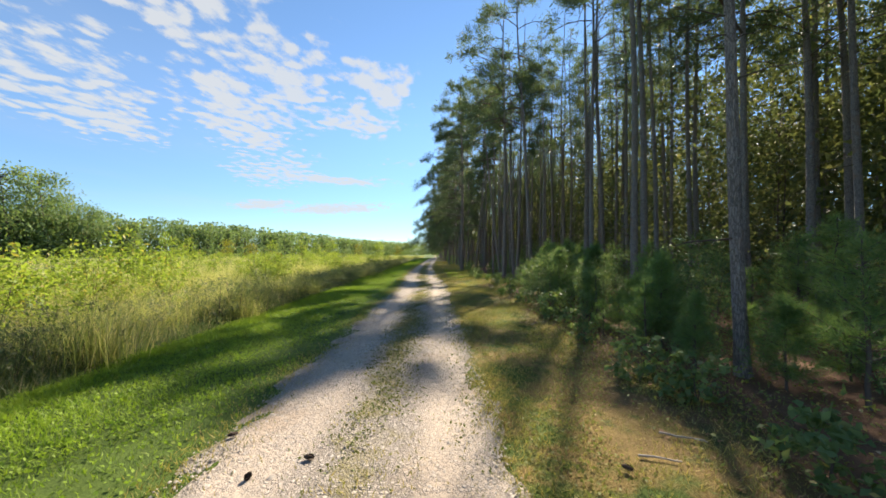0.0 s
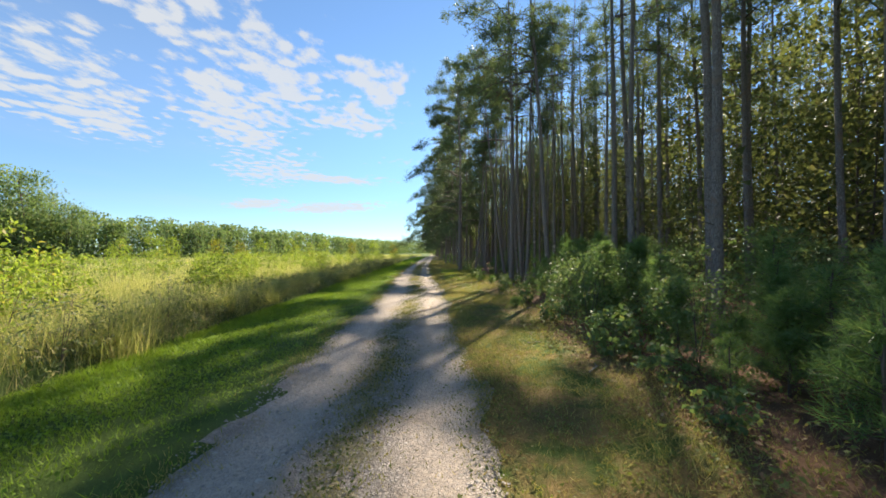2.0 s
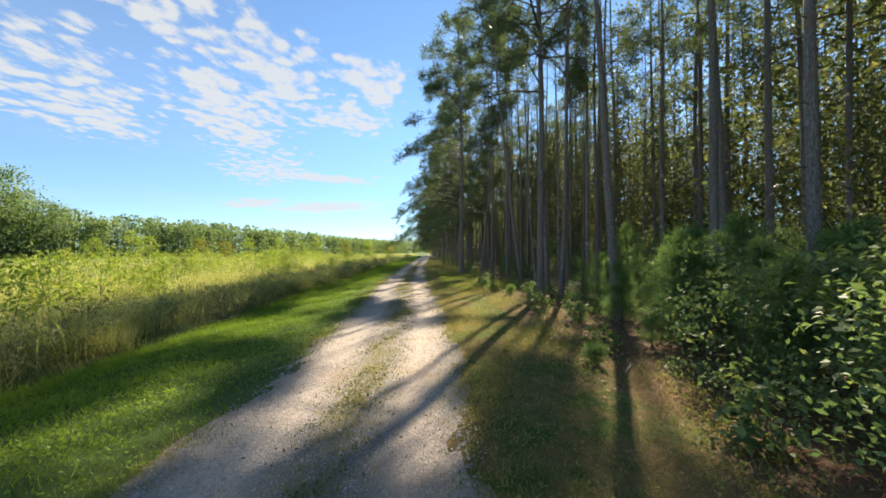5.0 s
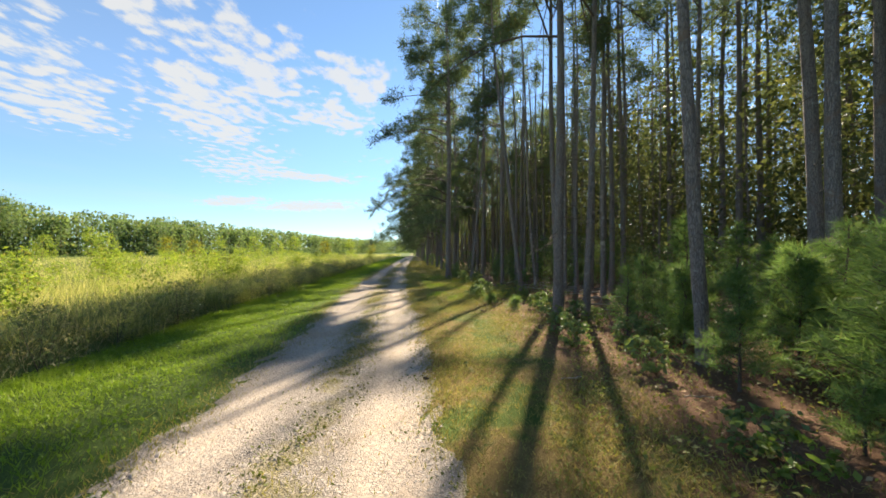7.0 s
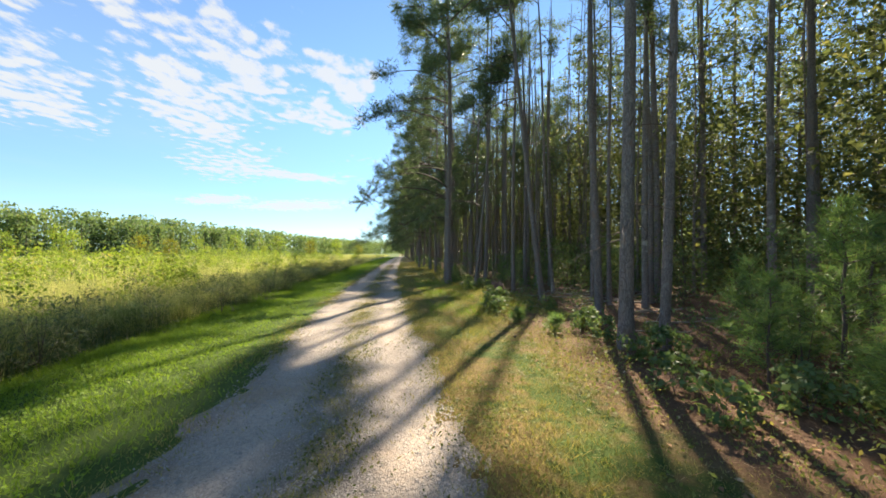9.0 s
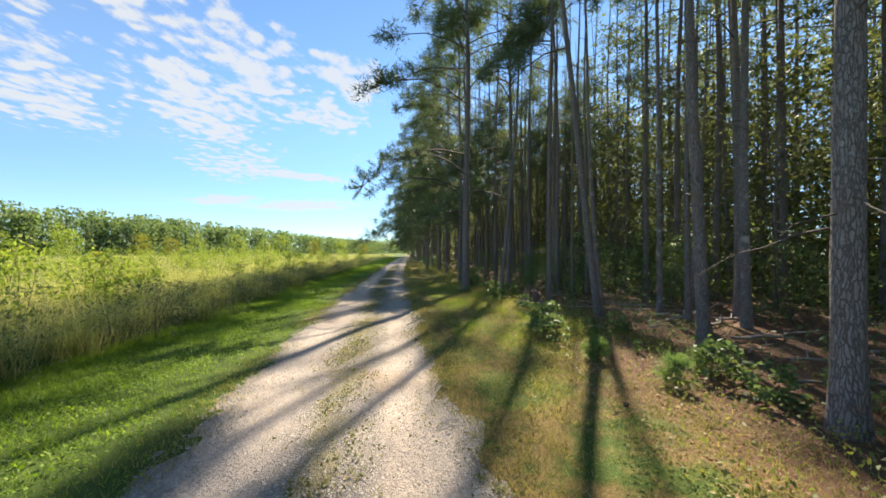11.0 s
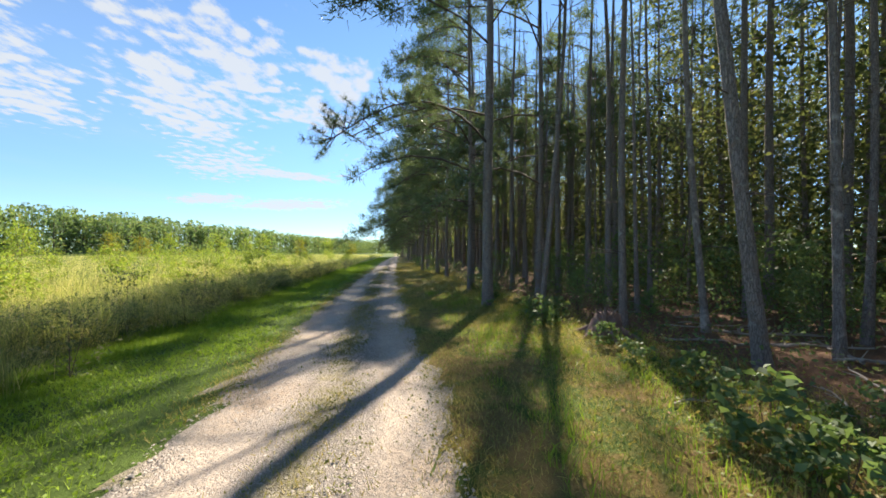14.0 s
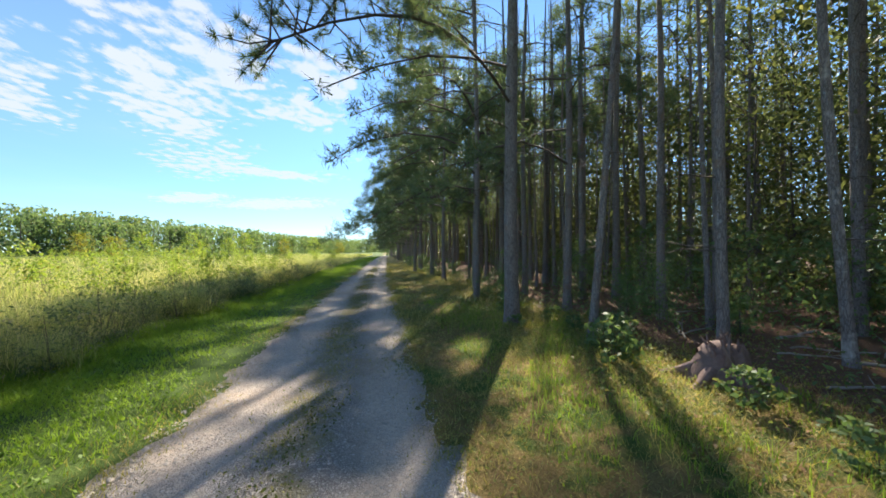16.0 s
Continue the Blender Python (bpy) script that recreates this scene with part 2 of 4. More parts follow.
LEAF_GOLD = leafy("golden_leaves", (0.14, 0.17, 0.02), (0.3, 0.28, 0.04), (0.34, 0.2, 0.04), 0.45, 0.55)
GRASS = leafy("mown_grass", (0.075, 0.165, 0.02), (0.34, 0.45, 0.06), (0.22, 0.27, 0.06), 0.45, 0.5, 0.06, 0.6)
GRASS_DRY = leafy("dry_verge_grass", (0.12, 0.14, 0.04), (0.36, 0.32, 0.11), (0.48, 0.37, 0.15), 0.4, 0.6, 0.3, 0.6)
GRASS_TALL = leafy("tall_meadow_grass", (0.15, 0.2, 0.06), (0.48, 0.47, 0.19), (0.62, 0.53, 0.3), 0.55, 0.6, 0.3, 0.6)
# grey-green weeds, toned darker to put the meadow edge's shade into the colour
WEED = leafy("meadow_weeds", (0.06, 0.095, 0.045), (0.19, 0.225, 0.115), (0.36, 0.31, 0.21), 0.45, 0.5, 0.2, 0.5)
VERGE_HERB = leafy("verge_herbs", (0.07, 0.105, 0.03), (0.27, 0.29, 0.09), (0.38, 0.3, 0.1), 0.42, 0.55, 0.15, 0.6)
TRACK_WEED = leafy("track_weeds", (0.05, 0.075, 0.025), (0.2, 0.22, 0.07), (0.33, 0.27, 0.12), 0.35, 0.6, 0.25, 0.6)
LITTER = leafy("needle_litter", (0.13, 0.065, 0.035), (0.42, 0.25, 0.14), (0.45, 0.33, 0.2), 0.15, 0.8, 0.2, 0.5)


# ---- mesh tools ----
def mesh_of(name, verts, faces, mat, smooth=False):
    """A mesh from arrays: verts n x 3, faces m x 3 or m x 4."""
    verts, faces = np.asarray(verts, dtype=np.float32), np.asarray(faces, dtype=np.int32)
    me = bpy.data.meshes.new(name)
    k = faces.shape[1]
    me.vertices.add(len(verts))
    me.vertices.foreach_set("co", verts.ravel())
    me.loops.add(faces.size)
    me.loops.foreach_set("vertex_index", faces.ravel())
    me.polygons.add(len(faces))
    me.polygons.foreach_set("loop_start", np.arange(0, faces.size, k, dtype=np.int32))
    me.update(calc_edges=True)
    me.materials.append(mat)
    if smooth:
        me.shade_smooth()
    return me


def part_of(name, data, parent, label=""):
    ob = new(name, data)
    ob.parent = parent
    return tagged(ob, label)


def joined(pieces):
    verts, faces, n = [], [], 0
    for v, f in pieces:
        verts.append(v)
        faces.append(np.asarray(f) + n)
        n += len(v)
    return np.concatenate(verts), np.concatenate(faces)


def unit(v):
    return v / np.maximum(np.linalg.norm(v, axis=-1, keepdims=True), 1e-9)


def tube(points, radii, sides=6, rough=0.0, rng=None):
    """A tapering limb along points, closed at the tip."""
    p, r = np.asarray(points, float), np.asarray(radii, float)
    t = unit(np.gradient(p, axis=0))
    ref = np.where(np.abs(t[:, 2:3]) > 0.9, np.array([[1.0, 0, 0]]), np.array([[0, 0, 1.0]]))
    a = unit(np.cross(t, ref))
    b = np.cross(t, a)
    ang = np.linspace(0, 2 * np.pi, sides, endpoint=False)
    rr = np.repeat(r[:, None], sides, 1)
    if rough:
        rr = rr * (1 + rng.normal(0, rough, rr.shape))
    v = p[:, None] + rr[..., None] * (np.cos(ang)[None, :, None] * a[:, None] + np.sin(ang)[None, :, None] * b[:, None])
    n = len(p)
    i, j = np.meshgrid(np.arange(n - 1), np.arange(sides), indexing="ij")
    j2 = (j + 1) % sides
    f = np.stack([i * sides + j, i * sides + j2, (i + 1) * sides + j2, (i + 1) * sides + j], -1).reshape(-1, 4)
    return v.reshape(-1, 3), f


def tufts(at, way, length, width, count, rng, spread=0.9, loose=0.0):
    """Needle tufts: count thin needles bursting from each place along its way."""
    n = len(at)
    at, way = np.repeat(at, count, 0), np.repeat(unit(way), count, 0)
    d = unit(way * 0.55 + rng.normal(0, spread * 0.6, (n * count, 3)))
    side = unit(np.cross(d, rng.normal(0, 1, d.shape)))
    ln = length * rng.uniform(0.65, 1.15, (n * count, 1))
    at = at + rng.normal(0, loose, at.shape)
    base = at + d * ln * 0.06
    v = np.stack([base - side * width * 0.5, base + side * width * 0.5, at + d * ln], 1).reshape(-1, 3)
    return v, np.arange(len(v)).reshape(-1, 3)


def leaves(at, size, rng, flat=0.5, slim=0.5):
    """Single leaves: folded rhombs round each place. flat: how far they lie level."""
    n = len(at)
    up = unit(rng.normal(0, 1, (n, 3)) * (1 - flat) + np.array([0, 0, 1.0]) * flat)
    d = unit(np.cross(up, rng.normal(0, 1, (n, 3))))
    s = np.cross(up, d)
    ln = size * rng.uniform(0.6, 1.25, (n, 1))
    v = np.stack([at - d * ln * 0.5, at + s * ln * slim * 0.5 + up * ln * 0.1, at + d * ln * 0.5 - up * ln * 0.06, at - s * ln * slim * 0.5 + up * ln * 0.1], 1).reshape(-1, 3)
    return v, np.arange(len(v)).reshape(-1, 4)


def shards(at, size, rng):
    """Leaves far off: one pointed face at each place."""
    n = len(at)
    d = unit(rng.normal(0, 1, (n, 3))) * size * rng.uniform(0.6, 1.2, (n, 1))
    s = unit(np.cross(d, rng.normal(0, 1, (n, 3)))) * size * rng.uniform(0.25, 0.45, (n, 1))
    return np.stack([at - d * 0.4 - s, at - d * 0.4 + s, at + d * 0.6], 1).reshape(-1, 3), np.arange(3 * n).reshape(-1, 3)


def blades(at, height, width, rng, lean=0.35, bend=0.5):
    """Grass blades: a lower quad and a bent tip, two faces in one strip of quads."""
    n = len(at)
    a = rng.uniform(0, 2 * np.pi, n)
    d = np.stack([np.cos(a), np.sin(a), np.zeros(n)], 1)
    out = unit(np.stack([np.cos(a + 1.3), np.sin(a + 1.3), np.zeros(n)], 1))
    h = (height * rng.uniform(0.55, 1.2, n))[:, None]
    w = (width * rng.uniform(0.7, 1.3, n))[:, None]
    tilt = (rng.normal(0, lean, n))[:, None]
    mid = at + np.array([0, 0, 1.0]) * h * 0.55 + out * h * tilt * 0.45
    tip = at + np.array([0, 0, 1.0]) * h * (1 - 0.15 * np.abs(tilt)) + out * h * tilt * (1 + bend)
    v = np.stack([at - d * w * 0.5, at + d * w * 0.5, mid + d * w * 0.4, mid - d * w * 0.4, tip + d * w * 0.06, tip - d * w * 0.06], 1).reshape(-1, 3)
    k = np.arange(n)[:, None] * 6
    f = np.concatenate([k + np.array([[0, 1, 2, 3]]), k + np.array([[3, 2, 4, 5]])], 0)
    return v, f


def spikes(at, height, width, rng, lean=0.5):
    """Short grass: one pointed blade at each place."""
    n = len(at)
    a = rng.uniform(0, 6.28, n)
    d = np.stack([np.cos(a), np.sin(a), np.zeros(n)], 1) * (width * rng.uniform(0.35, 0.65, n))[:, None]
    h = (height * rng.uniform(0.5, 1.2, n))[:, None]
    tip = at + np.concatenate([rng.normal(0, lean, (n, 2)), np.ones((n, 1))], 1) * h
    return np.stack([at - d, at + d, tip], 1).reshape(-1, 3), np.arange(3 * n).reshape(-1, 3)


# ---- the ground and the road ----
ROAD_Y = (-30, 0, 12, 18, 23, 28, 34, 45, 70, 110, 200, 400)
ROAD_X = (-0.62, -0.62, -0.58, -0.52, -0.82, -1.0, -1.12, -1.2, -1.0, -0.7, 2.0, 16.0)


def road_x(y):
    return np.interp(y, ROAD_Y, ROAD_X)


def wave(x, y, seed=0.0):
    """Smooth uneven relief, about -1 to 1."""
    return (np.sin(x * 1.3 + seed) * np.cos(y * 0.9 + seed * 2) + 0.6 * np.sin(x * 2.9 - y * 1.7 + seed * 3) + 0.4 * np.sin(x * 5.3 + y * 4.1 + seed) * np.cos(y * 6.1)) / 2.0


def ground_z(x, y):
    u = x - road_x(y)
    z = 0.02 * wave(x, y) + 0.012 * wave(x * 3, y * 3, 2.0)
    z = z - 0.03 * np.exp(-((u - 0.78) / 0.28) ** 2) - 0.03 * np.exp(-((u + 0.75) / 0.3) ** 2)
    z = z + np.clip((x - 2.2) / 3, 0, 1) * (0.05 * wave(x * 0.6, y * 0.6, 5.0) - 0.12) - 0.05 * np.exp(-((x + 4.9) / 0.7) ** 2)
    return z


def spaced(stops):
    out = [np.arange(a, b, s) for a, b, s in stops]
    return np.concatenate(out)


def grid_mesh(name, xs, ys, zf, mat):
    gx, gy = np.meshgrid(xs, ys)
    v = np.stack([gx, gy, zf(gx, gy)], -1).reshape(-1, 3)
    nx, ny = len(xs), len(ys)
    i, j = np.meshgrid(np.arange(ny - 1), np.arange(nx - 1), indexing="ij")
    f = np.stack([i * nx + j, i * nx + j + 1, (i + 1) * nx + j + 1, (i + 1) * nx + j], -1).reshape(-1, 4)
    return mesh_of(name, v, f, mat, True)


gx = np.concatenate([[-3000, -1500, -700, -300, -150], spaced(((-80, -16, 4), (-16, -6, 0.6), (-6, 5, 0.14), (5, 14, 0.4), (14, 60, 4))), [100, 300, 1000, 3000]])
gy = np.concatenate([[-3000, -800, -200], spaced(((-60, -4, 4), (-4, 42, 0.16), (42, 70, 0.8), (70, 200, 8))), [300, 500, 900, 1600, 3500]])
ground = tagged(new("ground", grid_mesh("ground", gx, gy, ground_z, SOIL)), "grassy soil that turns to brown needle litter under the pines", "ground", kind="structure")


def build_road():
    rng = np.random.default_rng(3)
    us = np.linspace(-1.55, 1.5, 64)
    ys = np.concatenate([spaced(((-20, 0, 0.5), (0, 45, 0.12), (45, 120, 0.6))), spaced(((120, 330, 6),))])
    u, y = np.meshgrid(us, ys)
    x = u + road_x(y)
    rim = 0.2 * wave(x * 1.5, y * 1.1, 4.0) + 0.17 * wave(x * 5, y * 4, 1.0) + 0.1 * wave(x * 11, y * 9, 6.0)
    over = np.clip((1.2 + rim - np.abs(u)) / 0.22, -1, 1)
    z = ground_z(x, y) + 0.016 * over + 0.004 * wave(x * 7, y * 7, 3.0)
    v = np.stack([x, y, z], -1).reshape(-1, 3)
    nx, ny = len(us), len(ys)
    i, j = np.meshgrid(np.arange(ny - 1), np.arange(nx - 1), indexing="ij")
    f = np.stack([i * nx + j, i * nx + j + 1, (i + 1) * nx + j + 1, (i + 1) * nx + j], -1).reshape(-1, 4)
    me = mesh_of("road", v, f, GRAVEL, True)
    wear = np.exp(-((u - 0.78) / 0.3) ** 2) + np.exp(-((u + 0.72) / 0.34) ** 2)
    strip = np.exp(-((u - 0.0) / 0.3) ** 2) + 0.9 * np.clip((np.abs(u) - 1.0) / 0.3, 0, 1)
    for key, val in (("wear", wear), ("strip", strip)):
        me.attributes.new(key, "FLOAT", "POINT").data.foreach_set("value", val.ravel().astype(np.float32))
    tagged(new("road", me), "grey gravel farm track with two worn wheel ruts and a grassy middle", "road", kind="structure")


build_road()


# ---- trees ----
# chosen sun patches on the ground; foliage that would shade them is cut: x from, to, y from, to
SUNNY = ((-1.6, 1.0, 0.5, 4.0), (-3.8, -2.0, 0.5, 4.2), (1.0, 1.9, 1.8, 4.0), (-0.2, 0.25, 9.3, 10.2), (-1.5, -0.4, 11.6, 13.0), (1.5, 2.8, 8.2, 10.6), (-1.7, 0.75, 13.2, 16.4), (-3.8, -2.1, 15.2, 17.4), (-3.8, -2.1, 18.6, 23.6),
         (0.8, 3.3, 17.2, 22.6), (1.7, 2.3, 13.8, 15.6), (-1.4, 0.5, 19.8, 27.0), (1.0, 2.3, 27.4, 30.0), (4.2, 5.2, 13.6, 15.0), (1.1, 2.0, 24.6, 26.2), (2.5, 3.7, 25.8, 28.4), (2.6, 3.8, 16.6, 18.6), (2.3, 3.5, 6.5, 7.9), (0.9, 1.8, 7.4, 8.6), (0.6, 1.5, 28.2, 31.0), (-2.1, -0.5, 23.5, 26.6), (2.3, 3.9, 20.6, 24.0), (-3.6, -2.1, 26.0, 34.0), (2.2, 4.2, 27.5, 30.0), (4.4, 6.6, 13.4, 15.2), (4.8, 7.4, 16.4, 18.4), (3.6, 5.4, 21.6, 23.2), (5.6, 8.0, 24.6, 26.4), (2.4, 3.1, 3.4, 4.2), (-0.3, 0.4, 26.6, 28.4), (-1.6, -0.7, 28.0, 29.4), (-0.4, 0.2, 30.0, 33.0), (-3.8, -2.2, 23.8, 25.6), (-0.2, 0.4, 6.6, 7.6), (0.0, 0.5, 8.2, 9.0), (-1.6, -0.9, 15.5, 16.6), (-0.5, 0.5, 17.2, 18.2), (2.6, 4.6, 15.2, 16.4), (3.4, 4.6, 17.6, 19.2), (1.6, 2.8, 11.0, 12.4), (1.0, 2.6, 23.2, 24.6), (2.2, 3.0, 24.4, 27.4), (0.7, 1.2, 26.2, 28.2), (3.4, 4.6, 24.4, 26.0))
SLIDE_X, SLIDE_Y = math.sin(SUN_AZ) / math.tan(SUN_EL), math.cos(SUN_AZ) / math.tan(SUN_EL)


def cut_for_sun(at, rng, patchy=1.0):
    """True where a tuft is left out so that sun falls on the SUNNY ground and in loose spots."""
    n = len(at)
    x = at[:, 0] - SLIDE_X * at[:, 2] + rng.normal(0, 0.18, n)
    y = at[:, 1] - SLIDE_Y * at[:, 2] + rng.normal(0, 0.18, n)
    lit = np.zeros(n, bool)
    for x0, x1, y0, y1 in SUNNY:
        lit |= (x > x0) & (x < x1) & (y > y0) & (y < y1)
    share = 0.5 * np.where(x > 4.5, 1.12, 1.0) * np.where((x > 2.8) & (y < 11), 0.6, 1.0) * ((x < 20) & (x > -6) & (y < 66)) * patchy
    spots = 0.5 + 0.5 * wave(x * 1.7, y * 1.1, 8.0)
    return (lit & (rng.random(n) > 0.04)) | (~lit & (spots < share))


def trunk_path(height, lean, rng, steps):
    z = np.linspace(-0.15, height, steps)
    k = np.clip(z / height, 0, 1)
    wob = 0.05 * height / 20
    x = lean[0] * z * (1 - 0.45 * k) + wob * np.sin(k * 7 + rng.uniform(0, 6)) * k * 3
    y = lean[1] * z * (1 - 0.45 * k) + wob * np.sin(k * 6 + rng.uniform(0, 6)) * k * 3
    return np.stack([x, y, z], 1)


def pine_trunk(path, girth, rng, sides, rough):
    z = path[:, 2]
    top = z[-1]
    r = girth * 0.5 * (1 - 0.82 * np.clip(z / top, 0, 1) ** 1.1) * (1 + 0.45 * np.exp(-np.maximum(z, 0) / 0.22))
    return tube(path, r, sides, rough, rng)


def pine_crown(path, rng, base, limbs, reach, needles, side_low=0.0, droop=0.0, twigs=2.0, spot=None):
    """Limbs with needle tufts from height base up. side_low: limbs also start lower on the open side, and reach further there."""
    top = path[-1, 2]
    wood, green_at, green_way = [], [], []
    turn = rng.uniform(0, 6.28)
    for i in range(limbs):
        k = (i + rng.uniform(0, 0.9)) / limbs
        turn += 2.4 + rng.normal(0, 0.35)
        d = np.array([math.cos(turn), math.sin(turn), 0])
        open_side = max(0.0, -d[0]) * side_low
        h0 = base * (1 - 0.3 * open_side)
        h = h0 + (top - 0.4 - h0) * k ** 0.9
        start = np.array([np.interp(h, path[:, 2], path[:, 0]), np.interp(h, path[:, 2], path[:, 1]), h])
        ln = reach * (1 - k) ** 0.62 * rng.uniform(0.55, 1.12) * (1 + 0.6 * open_side) + 0.45
        lift = rng.uniform(0.05, 0.4) * (0.4 + k) - droop * (1 - k)
        n = 5 if twigs > 1.9 else 3
        s = np.linspace(0, 1, n)
        bend = rng.normal(0, 0.12) * ln
        across = np.array([-d[1], d[0], 0])
        pts = start + d * (s * ln)[:, None] + across * (bend * s * s)[:, None] + np.array([0, 0, 1.0]) * (ln * (lift * s + 0.12 * np.sin(s * 3.1) - (0.12 + droop * 0.3) * s * s))[:, None]
        limb = [tube(pts, 0.01 + 0.0075 * ln * (1 - s * 0.92), 4 if twigs > 1.9 else 3)]
        tips = [(pts[-1], pts[-1] - pts[-2])]
        for q in range(int(2 + ln * twigs * 1.35)):
            a = rng.uniform(0.3, 0.97)
            p0 = np.stack([np.interp(a, s, pts[:, c]) for c in range(3)])
            w = unit(d * 0.75 + across * rng.choice((-1, 1)) * rng.uniform(0.4, 1.1) + np.array([0, 0, rng.uniform(-0.25, 0.5) - droop * 0.5]))
            l2 = rng.uniform(0.3, 0.75) * (0.5 + 0.28 * ln) * (1.25 - a)
            p1 = p0 + w * l2 + np.array([0, 0, 0.06 * l2])
            if twigs > 1.9:
                limb.append(tube(np.stack([p0, p1]), (0.011, 0.005), 3))
            tips.append((p1, w))
            tips.append((p0 + (p1 - p0) * rng.uniform(0.55, 0.85) + rng.normal(0, 0.06, 3), w + rng.normal(0, 0.4, 3)))
        at = np.array([p for p, w in tips]) + rng.normal(0, 0.06, (len(tips), 3))
        way = np.array([unit(np.asarray(w)) for p, w in tips]) + np.array([0, 0, 0.35])
        if spot is not None:
            keep = ~cut_for_sun(at + np.array([spot[0], spot[1], 0.0]), rng, 1.0 if spot[1] < 34 else 0.75)
            if keep.mean() < 0.3:
                continue
            at, way = at[keep], way[keep]
        wood += limb
        green_at.append(at)
        green_way.append(way)
    if not green_at:
        wood, green_at, green_way = limb, [at], [way]
    green_at, green_way = np.concatenate(green_at), np.concatenate(green_way)
    return joined(wood), tufts(green_at, green_way, 0.3, 0.036 if twigs > 1.9 else 0.075, needles, rng, 1.0, 0.13)


def dead_stubs(path, girth, rng, low, high, count):
    """Bare dead branches on the lower stem."""
    out = []
    for _ in range(count):
        h = rng.uniform(low, high)
        a = rng.uniform(0, 6.28)
        d = np.array([math.cos(a), math.sin(a), rng.uniform(-0.25, 0.3)])
        p0 = np.array([np.interp(h, path[:, 2], path[:, 0]), np.interp(h, path[:, 2], path[:, 1]), h])
        ln = rng.uniform(0.25, 1.3)
        s = np.linspace(0, 1, 5)[:, None]
        pts = p0 + d * s * ln + rng.normal(0, 0.05, (5, 3)) * s * ln - np.array([0, 0, 0.2]) * s * s * ln
        out.append(tube(pts, 0.014 * (1 - 0.8 * s[:, 0]), 4))
    return out


PINE_LABEL = "tall pine with grey-brown plated bark and a dark needle crown"


def pine_meshes(seed, height, girth, base, limbs, reach, lean, needles, sides, steps, rough, side_low, droop, stubs, twigs, extra=None, spot=None):
    rng = np.random.default_rng(seed)
    path = trunk_path(height, lean, rng, steps)
    stem = pine_trunk(path, girth, rng, sides, rough)
    wood, green = pine_crown(path, rng, base, limbs, reach, needles, side_low, droop, twigs, spot)
    pieces = [wood] + dead_stubs(path, girth, rng, 1.6, base, stubs)
    if extra:
        more, green2 = extra(rng)
        pieces += more
        green = joined([green, green2])
    return stem, joined(pieces), green


def pine(seed, height, girth, base, limbs, reach, lean=(0, 0), needles=10, sides=10, steps=16, rough=0.02, side_low=0.0, droop=0.0, bark_mat=None, stubs=6, label=PINE_LABEL, extra=None, spot=None):
    stem, wood, green = pine_meshes(seed, height, girth, base, limbs, reach, lean, needles, sides, steps, rough, side_low, droop, stubs, 2.0, extra, spot)
    tree = tagged(new("pine_tree"), label, "tree", "pines along the track")
    part_of("trunk", mesh_of("pine_trunk", *stem, bark_mat or BARK, True), tree)
    tagged(part_of("branchwork", mesh_of("pine_branches", *wood, TWIG), tree), kind="stuff")
    tagged(part_of("crown", mesh_of("pine_crown", *green, NEEDLE), tree), kind="stuff")
    return tree


def long_limb(rng):
    """A low limb that hangs out over the track and ends in full needle tufts."""
    s = np.linspace(0, 1, 9)
    pts = np.stack([-0.1 - 3.75 * s, -0.1 - 3.9 * s, 4.9 + 0.9 * np.sin(s * 2.6) - 1.85 * s ** 1.5], 1)
    wood, at, way = [tube(pts, 0.032 * (1 - 0.85 * s) + 0.006, 6)], [], []
    for q in range(52):
        a = 1 - 0.62 * rng.random() ** 1.8
        p0 = np.array([np.interp(a, s, pts[:, c]) for c in range(3)])
        w = unit(np.array([-0.4, -0.3, rng.uniform(-0.5, 0.6)]) + rng.normal(0, 0.7, 3))
        p1 = p0 + w * rng.uniform(0.2, 0.55)
        wood.append(tube(np.stack([p0, (p0 + p1) / 2 + rng.normal(0, 0.03, 3), p1]), (0.012, 0.009, 0.004), 3))
        for b in (1.0, 0.75, 0.5):
            at.append(p0 + (p1 - p0) * b)
            way.append(w)
    return wood, tufts(np.array(at), np.array(way), 0.15, 0.0055, 46, rng, 1.0)


